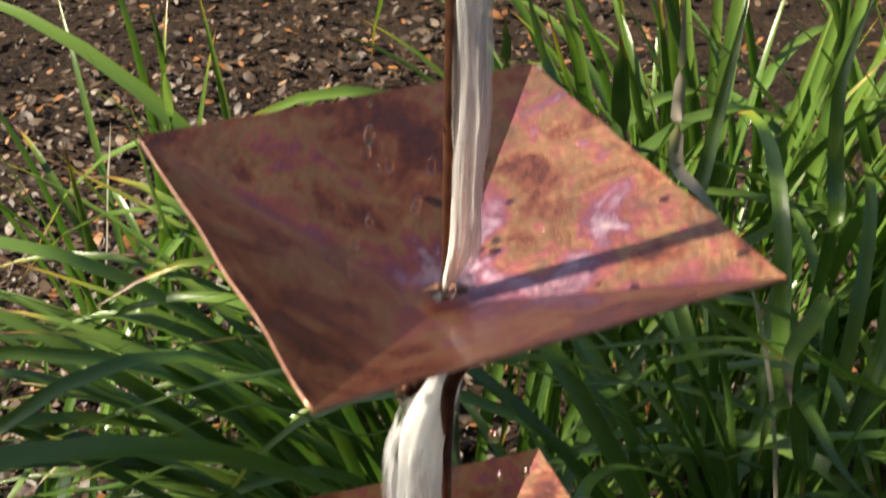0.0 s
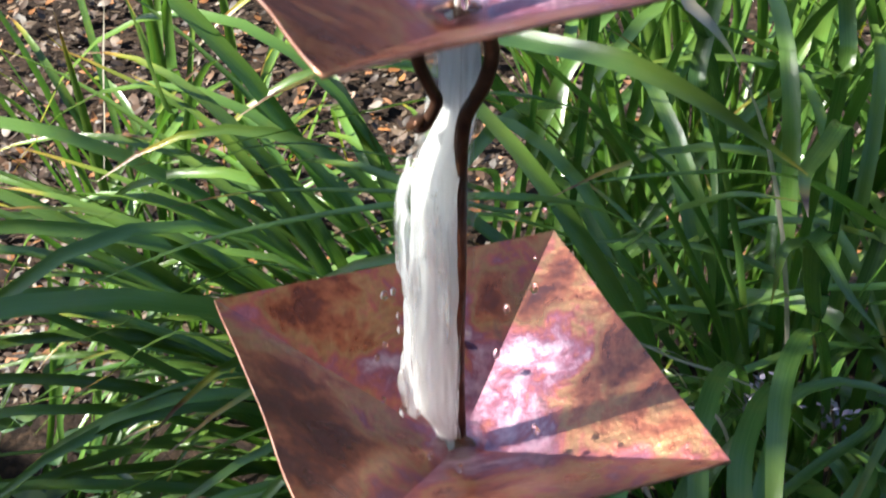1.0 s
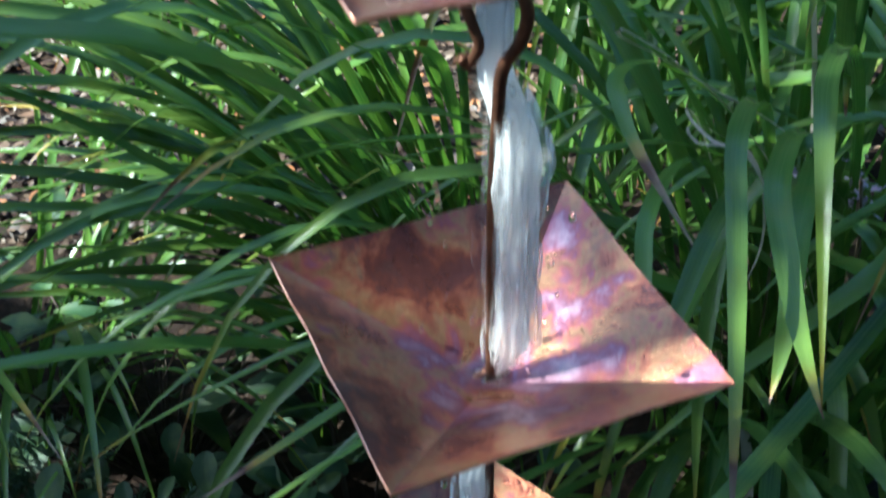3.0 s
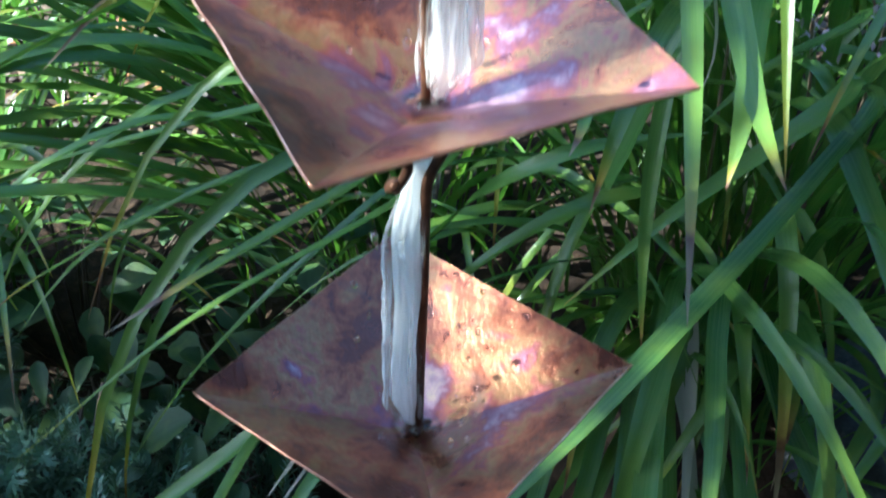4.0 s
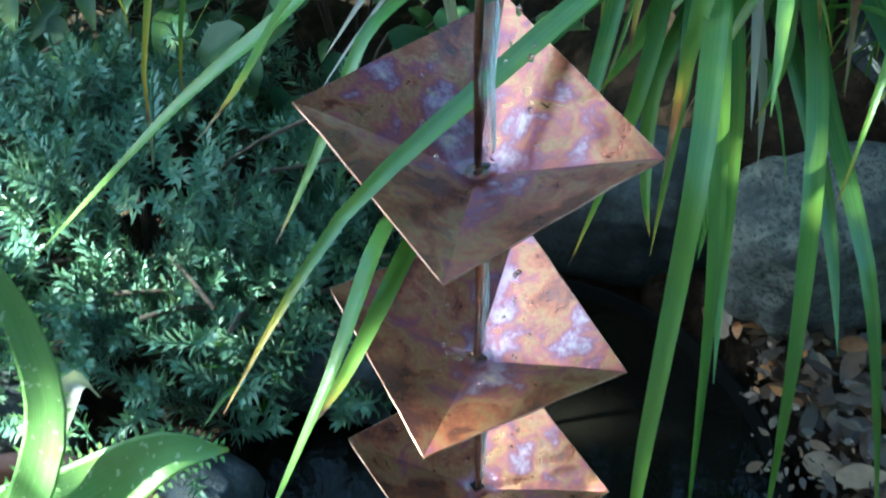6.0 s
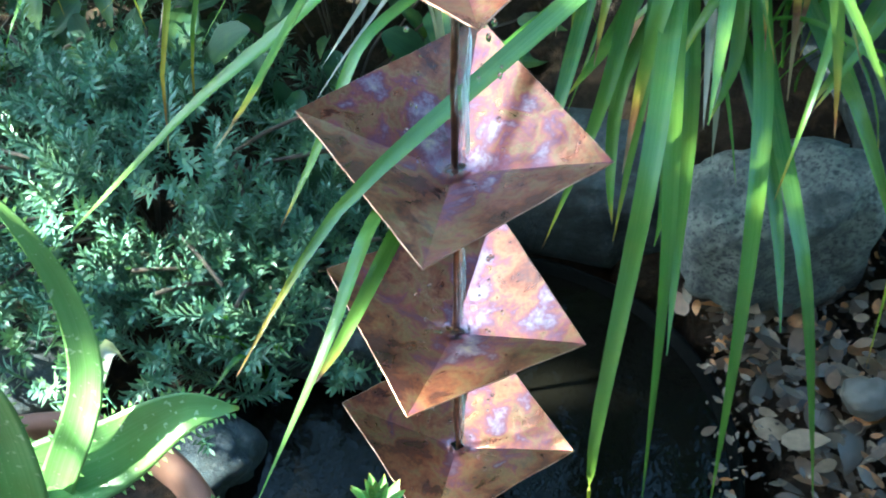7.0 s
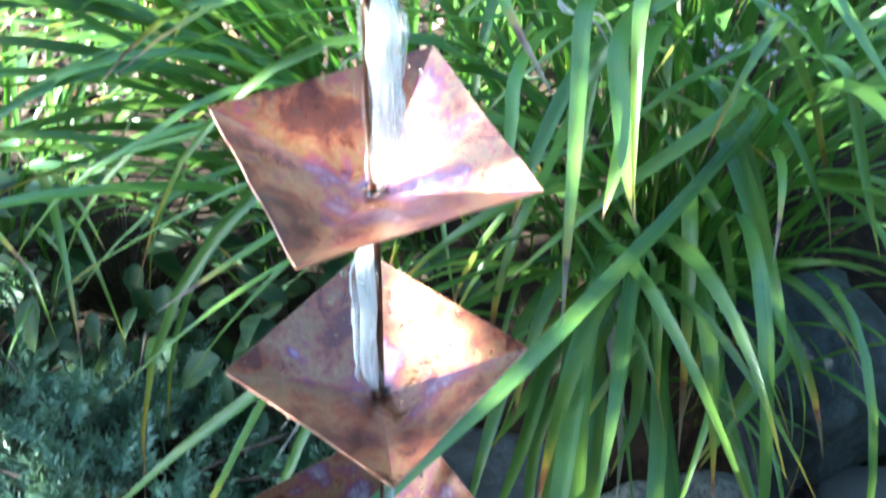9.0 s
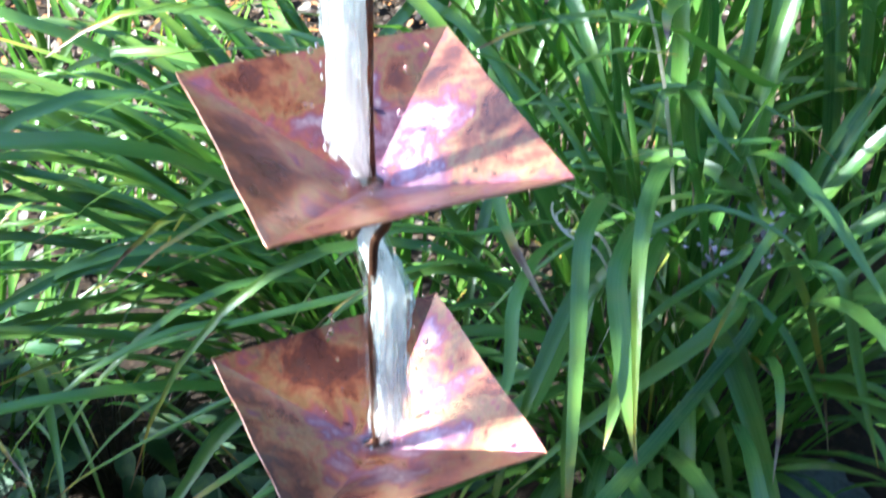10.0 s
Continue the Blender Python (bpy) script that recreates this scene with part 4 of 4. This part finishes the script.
BROAD = make_leaf("broad_leaf", (0.022, 0.062, 0.019), (0.013, 0.040, 0.013), (0.04, 0.09, 0.03), 0.15, 0.6)
OVATE = [ovate_mesh(i) for i in range(8)]
for at, n, seed in (((-0.30, 0.55, 0), 110, 1), ((-0.10, 0.44, 0), 90, 2), ((-0.52, 0.62, 0), 60, 3)):
    rnd = random.Random(seed)
    cover = thing("ground_cover_plant", "low dark green broad-leaved plant in deep shade", "garden plant", "ground cover", at=at)
    for i in range(n):
        a, r = rnd.uniform(0, 360), 0.17 * math.sqrt(rnd.random())
        x, y, z = r * math.cos(radians(a)), r * math.sin(radians(a)), rnd.uniform(0.04, 0.17) * (1 - 1.8 * r)
        ob = part("leaf", rnd.choice(OVATE), cover)
        ob.matrix_basis = pose(x, y, z, rnd.uniform(-30, 30), rnd.uniform(-30, 35), a + rnd.uniform(-60, 60)) @ Matrix.Scale(rnd.uniform(0.8, 1.25), 4)
        if i % 3 == 0:
            part("stem", tube_mesh("stem", spline([(x * 0.3, y * 0.3, -0.01), (x * 0.7, y * 0.7, z * 0.6), (x, y, z)], 5), 0.0012, WOOD, 5), cover)


# ---- low grey-green shrub ----
def sprig_mesh(seed):
    rnd = random.Random(seed)
    verts, faces, uvs = [], [], []
    length = rnd.uniform(0.04, 0.065)
    for s in range(32):
        h = length * (0.12 + 0.88 * s / 31)
        a = s * 2.4 + rnd.uniform(-0.3, 0.3)
        ln = rnd.uniform(0.011, 0.017) * (1.0 - 0.45 * (s / 31) ** 3)
        up = 0.35 + 0.9 * (s / 31)
        d = Vector((math.cos(a), math.sin(a), up)).normalized()
        sd = d.cross(Vector((0, 0, 1))).normalized() * 0.0013
        p = Vector((0, 0, h))
        m = p + d * ln * 0.55 + Vector((0, 0, 0.0008))
        b = len(verts)
        verts += [p - sd * 0.5, p + sd * 0.5, m + sd, p + d * ln, m - sd]
        uvs += [(0.4, 0.1), (0.6, 0.1), (0.9, 0.4), (0.5, 0.6), (0.1, 0.4)]
        faces += [(b, b + 1, b + 2, b + 4), (b + 4, b + 2, b + 3)]
    # stem
    b = len(verts)
    for z in (0, length):
        for k in range(4):
            t = k * math.pi / 2
            verts.append(Vector((0.0009 * math.cos(t), 0.0009 * math.sin(t), z)))
            uvs.append((0.5, 0.3))
    faces += [(b + k, b + (k + 1) % 4, b + 4 + (k + 1) % 4, b + 4 + k) for k in range(4)]
    return mesh_of("sprig", verts, faces, SHRUB, True, uvs)


SPRIGS = [sprig_mesh(i) for i in range(10)]


def low_shrub(at, rx, ry, height, n, seed, label):
    rnd = random.Random(seed)
    ob = thing("low_shrub", label, "shrub", "grey-green shrubs", at=at)
    for i in range(10):
        a = rnd.uniform(0, 6.28)
        q = Vector((rx * math.cos(a) * 0.8, ry * math.sin(a) * 0.8, height * rnd.uniform(0.4, 0.9)))
        part("stem", tube_mesh("stem", spline([(0, 0, 0), q * 0.5 + Vector((0, 0, 0.03)), q], 6), 0.0018, WOOD, 5), ob)
    for i in range(n):
        a, r = rnd.uniform(0, 6.28), math.sqrt(rnd.random())
        x, y = rx * r * math.cos(a), ry * r * math.sin(a)
        lump = 0.75 + 0.5 * noise.noise((x * 14 + seed, y * 14, 0.0))
        z = height * (1 - 0.55 * r * r) * lump * rnd.uniform(0.72, 1.0)
        s = part("sprig", rnd.choice(SPRIGS), ob)
        lean = math.degrees(math.atan2(r * 0.9, 0.8))
        s.matrix_basis = pose(x, y, max(z - 0.03, 0.01), 0, 0, math.degrees(a)) @ pose(0, 0, 0, rnd.uniform(-25, 25), lean + rnd.uniform(-20, 20), rnd.uniform(0, 360)) @ Matrix.Diagonal((1, 1, 1, 1)) @ pose(0, 0, 0, 0, 0, rnd.uniform(0, 360))


low_shrub((-0.25, 0.24, 0), 0.20, 0.19, 0.19, 460, 3, "low grey-green shrub with short narrow leaves")
low_shrub((-0.15, 0.16, 0), 0.12, 0.085, 0.14, 220, 5, "spreading grey-green shrub over dark rocks")
low_shrub((-0.44, 0.30, 0), 0.18, 0.22, 0.18, 360, 4, "low grey-green shrub beside the aloe")


# ---- aloe in a terracotta pot ----
def aloe_leaf_mesh(points, width, thick, seed, n=18):
    """A fleshy leaf, hollow above and round below, with small teeth along both edges."""
    path = spline(points, n)
    verts, faces, uvs = [], [], []
    sides = 10
    frames = []
    for i, p in enumerate(path):
        v = i / n
        d = (path[min(i + 1, n)] - path[max(i - 1, 0)]).normalized()
        side = d.cross(Vector((0, -0.55, 0.85))).normalized()
        up = side.cross(d).normalized()
        w = width * 0.5 * max(0.04, (1 - v ** 2.6)) * (0.92 + 0.08 * math.sin(5 * v))
        th = thick * max(0.12, 1 - v ** 2)
        frames.append((p, d, side, up, w))
        for k in range(sides):
            t = 2 * math.pi * k / sides
            hgt = math.sin(t) * (0.25 if math.sin(t) > 0 else 1.0)
            verts.append(p + side * (w * math.cos(t)) + up * (th * hgt + 0.35 * w * math.cos(t) ** 2))
            uvs.append((0.5 + 0.5 * math.cos(t), 0.1 + v * 0.88))
    for i in range(n):
        for k in range(sides):
            q = (k + 1) % sides
            faces.append((i * sides + k, i * sides + q, (i + 1) * sides + q, (i + 1) * sides + k))
    faces += [tuple(reversed(range(sides))), tuple(range(n * sides, (n + 1) * sides))]
    for i in range(1, n):
        for f in (0.0, 0.5):
            p, d, side, up, w = frames[i]
            p = p.lerp(frames[i + 1][0], f)
            for sgn in (-1, 1):
                e = p + side * (sgn * w) + up * (0.35 * w)
                b = len(verts)
                verts += [e - d * 0.0012, e + d * 0.0012, e + side * (sgn * 0.0028) + d * 0.0012 + up * 0.0006]
                uvs += [(0.1, 0.5)] * 3
                faces.append((b, b + 1, b + 2))
    return mesh_of("leaf", verts, faces, ALOE, True, uvs)


POT = Vector((-0.252, -0.148, -0.015))
pot = thing("plant_pot", "weathered terracotta plant pot with soil", "plant pot", at=POT)
part("body", lathe("pot_body", [(0.0, 0.0), (0.075, 0.0), (0.105, 0.165), (0.118, 0.167), (0.122, 0.20), (0.118, 0.205), (0.108, 0.203), (0.104, 0.175), (0.0, 0.175)], TERRACOTTA), pot)
part("soil", lathe("pot_soil", [(0.0, 0.19), (0.05, 0.188), (0.105, 0.182)], SOIL, 32), pot, "dark potting soil")
aloe = thing("aloe_plant", "green toothed aloe growing in the terracotta pot", "aloe", at=POT + Vector((0, 0, 0.185)))
ALOES = (([(-0.235, -0.14, 0.19), (-0.208, -0.143, 0.30), (-0.176, -0.12, 0.378), (-0.177, -0.10, 0.427), (-0.190, -0.09, 0.471), (-0.212, -0.078, 0.50)], 0.020, 0.006),
         ([(-0.245, -0.14, 0.19), (-0.222, -0.14, 0.30), (-0.173, -0.13, 0.329), (-0.135, -0.12, 0.353), (-0.108, -0.114, 0.346)], 0.046, 0.007),
         ([(-0.245, -0.15, 0.19), (-0.222, -0.15, 0.31), (-0.212, -0.15, 0.39), (-0.218, -0.14, 0.44), (-0.23, -0.13, 0.48)], 0.048, 0.009),
         ([(-0.255, -0.16, 0.19), (-0.23, -0.18, 0.31), (-0.225, -0.195, 0.37)], 0.036, 0.008),
         ([(-0.255, -0.13, 0.19), (-0.26, -0.12, 0.32), (-0.29, -0.11, 0.42)], 0.036, 0.008),
         ([(-0.235, -0.16, 0.19), (-0.18, -0.15, 0.236), (-0.131, -0.12, 0.256)], 0.022, 0.006),
         ([(-0.26, -0.15, 0.19), (-0.25, -0.20, 0.28), (-0.235, -0.24, 0.32)], 0.036, 0.008),
         ([(-0.26, -0.14, 0.19), (-0.31, -0.11, 0.29), (-0.36, -0.07, 0.34)], 0.034, 0.008))
for i, (pts, w, th) in enumerate(ALOES):
    me = aloe_leaf_mesh(pts, w, th, i)
    me.transform(Matrix.Translation(-aloe.location))
    part("leaf", me, aloe)
# dry curled leaves at the foot of the aloe
for pts in ([(-0.25, -0.13, 0.2), (-0.19, -0.12, 0.24), (-0.165, -0.13, 0.235), (-0.15, -0.15, 0.20)], [(-0.25, -0.11, 0.2), (-0.2, -0.09, 0.30), (-0.185, -0.07, 0.33), (-0.18, -0.06, 0.30)]):
    me = blade_mesh(pts, 0.012, 20, -1, LEAF, 14, 0.5)
    me.transform(Matrix.Translation(-aloe.location))
    part("dry_leaf", me, aloe, "withered curled brown leaf")


# ---- spent flower stalks among the leaves ----
def flower_stalk(points, seed):
    rnd = random.Random(seed)
    base = Vector(points[0])
    ob = thing("flower_stalk", "dry flower stalk with faded mauve blossom", "flower", "spent flowers", at=base)
    path = [p - base for p in spline(points, 12)]
    part("stem", tube_mesh("stem", path, 0.0013, STEM, 6), ob)
    verts, faces = [], []
    for i in range(34):
        c = path[-1].lerp(path[-3], rnd.random()) + Vector((rnd.gauss(0, 1), rnd.gauss(0, 1), rnd.gauss(0, 1.2))) * 0.006
        d = Vector((rnd.gauss(0, 1), rnd.gauss(0, 1), rnd.gauss(0.4, 1))).normalized()
        e = d.cross(Vector((0.3, 0.2, 1))).normalized() * 0.0022
        b = len(verts)
        verts += [c, c + d * 0.004 + e, c + d * 0.008, c + d * 0.004 - e]
        faces.append((b, b + 1, b + 2, b + 3))
    part("blossom", mesh_of("blossom", verts, faces, FLOWER), ob, "faded mauve blossom")


flower_stalk([(0.30, 0.52, 0.15), (0.29, 0.48, 0.34), (0.257, 0.417, 0.462)], 1)
flower_stalk([(0.34, 0.54, 0.15), (0.335, 0.49, 0.34), (0.31, 0.43, 0.47)], 2)
flower_stalk([(0.24, 0.50, 0.15), (0.22, 0.46, 0.36), (0.20, 0.40, 0.50)], 3)


# ---- dry stalks and a small tuft of grass by the tub ----
for pts, w in (([(0.0, 0.27, 0.05), (-0.01, 0.24, 0.25), (-0.026, 0.20, 0.330), (-0.054, 0.15, 0.336), (-0.082, 0.10, 0.329)], 0.004),
               ([(0.0, 0.28, 0.05), (-0.01, 0.25, 0.27), (-0.036, 0.20, 0.345), (-0.053, 0.16, 0.348), (-0.078, 0.13, 0.329)], 0.008)):
    base = Vector(pts[0])
    stalk = thing("dry_stalk", "bent dry brown grass stalk", "dry stalk", "dry stalks", at=base)
    part("blade", blade_mesh([Vector(q) - base for q in pts], w, 10, -1, LEAF, 16, 0.4), stalk)
tuft = thing("grass_tuft", "small tuft of green grass at the edge of the tub", "grass", at=(-0.15, 0.096, 0))
for pts, w in (([(0, 0, 0), (-0.01, 0.01, 0.07), (-0.04, 0.01, 0.09)], 0.005), ([(0, 0, 0), (-0.01, 0.0, 0.06), (-0.037, -0.001, 0.078)], 0.004),
               ([(0, 0, 0), (-0.01, -0.01, 0.06), (-0.032, -0.038, 0.055)], 0.006), ([(0, 0, 0), (-0.005, -0.01, 0.06), (-0.02, -0.025, 0.066)], 0.005), ([(0, 0, 0), (0.01, 0.0, 0.06), (0.03, -0.02, 0.07)], 0.005)):
    part("blade", blade_mesh(pts, w, 0, 1.2, LEAF, 10, 0.3), tuft)


# ---- small spiky rosette beside the tub ----
rosette = thing("rosette_succulent", "small pale green spiky rosette on a leggy stem", "succulent", at=(-0.040, -0.165, 0))
part("stem", tube_mesh("stem", spline([(0, 0, -0.02), (0.006, 0.01, 0.12), (-0.004, 0.04, 0.245)], 10), 0.004, STEM), rosette)
for i in range(26):
    a, t = i * 2.4, i / 25
    d = Vector((math.cos(a) * (1.05 - t), math.sin(a) * (1.05 - t), 0.25 + 1.1 * t)).normalized()
    c = Vector((-0.004, 0.04, 0.24 + 0.012 * t))
    part("leaf", blade_mesh([c, c + d * 0.012, c + d * 0.022 + Vector((0, 0, 0.002))], 0.006, 0, 0.95, ALOE, 5, 0.4), rosette)


# ---- fallen leaves ----
def fallen_mesh(seed):
    rnd = random.Random(seed)
    ln, w, curl = rnd.uniform(0.016, 0.036), rnd.uniform(0.35, 0.6), rnd.uniform(-0.35, 0.5)
    verts, faces = [], []
    for i in range(6):
        v = i / 5
        hw = ln * w * 0.5 * math.sin(math.pi * (0.06 + 0.9 * v) ** 0.8)
        z = ln * curl * (v - 0.5) ** 2
        for a in (-1, 0, 1):
            verts.append(((v - 0.5) * ln, a * hw, z + abs(a) * hw * 0.4 * curl + 0.001 * rnd.random()))
    for i in range(5):
        b = i * 3
        faces += [(b, b + 1, b + 4, b + 3), (b + 1, b + 2, b + 5, b + 4)]
    return mesh_of("fallen_leaf", verts, faces, LITTER)


FALLEN = [fallen_mesh(i) for i in range(12)]
litter = thing("leaf_litter", "dry brown and tan fallen leaves lying on dark soil", "leaf litter", kind="stuff")
rnd = random.Random(5)
made = 0
while made < 300:
    x, y = rnd.uniform(0.18, 0.37), rnd.uniform(-0.06, 0.17)
    if math.hypot(x - 0.02, y - 0.02) < 0.215:
        continue
    ob = part("fallen_leaf", rnd.choice(FALLEN), litter)
    ob.matrix_basis = pose(x, y, rnd.uniform(0.0, 0.022), rnd.uniform(-35, 35), rnd.uniform(-35, 35), rnd.uniform(0, 360)) @ Matrix.Scale(rnd.uniform(0.45, 1.2), 4)
    made += 1


for at, size, seed in (((0.315, 0.062, 0.022), (0.021, 0.017, 0.013), 11), ((0.335, 0.03, 0.015), (0.012, 0.011, 0.009), 12)):
    stone = tagged(new("pebble", rock_mesh(size, seed, PEBBLE, 0.95)), "smooth pale grey-brown pebble lying among fallen leaves", "pebble", "pebbles by the rock")
    stone.location = at


def scatter(name, label, n, area, seed, scale=(0.8, 1.6)):
    """Many fallen leaves joined in one mesh."""
    rnd = random.Random(seed)
    verts, faces = [], []
    src = [([Vector(v.co) for v in m.vertices], [tuple(p.vertices) for p in m.polygons]) for m in FALLEN]
    for i in range(n):
        x, y = area(rnd)
        m = pose(x, y, rnd.uniform(0.0, 0.02), rnd.uniform(-30, 30), rnd.uniform(-30, 30), rnd.uniform(0, 360))
        s = rnd.uniform(*scale)
        vs, fs = rnd.choice(src)
        b = len(verts)
        verts += [m @ (v * s) for v in vs]
        faces += [tuple(b + k for k in f) for f in fs]
    tagged(new(name, mesh_of(name, verts, faces, LITTER)), label, "leaf litter", kind="stuff")


scatter("leaf_litter", "sunlit dry fallen leaves and bark on the path", 15000, lambda r: (r.gauss(-0.35, 0.6), 0.85 + abs(r.gauss(0, 0.85))), 7, (0.2, 0.95))
scatter("leaf_litter", "small dark leaf crumbs and bark chips on damp soil", 1100, lambda r: (r.uniform(0.19, 0.42), r.uniform(-0.1, 0.24)), 9, (0.12, 0.4))
scatter("leaf_litter", "dark damp fallen leaves under the plants", 350, lambda r: (r.uniform(0.12, 0.8), r.uniform(0.24, 0.9)), 8)
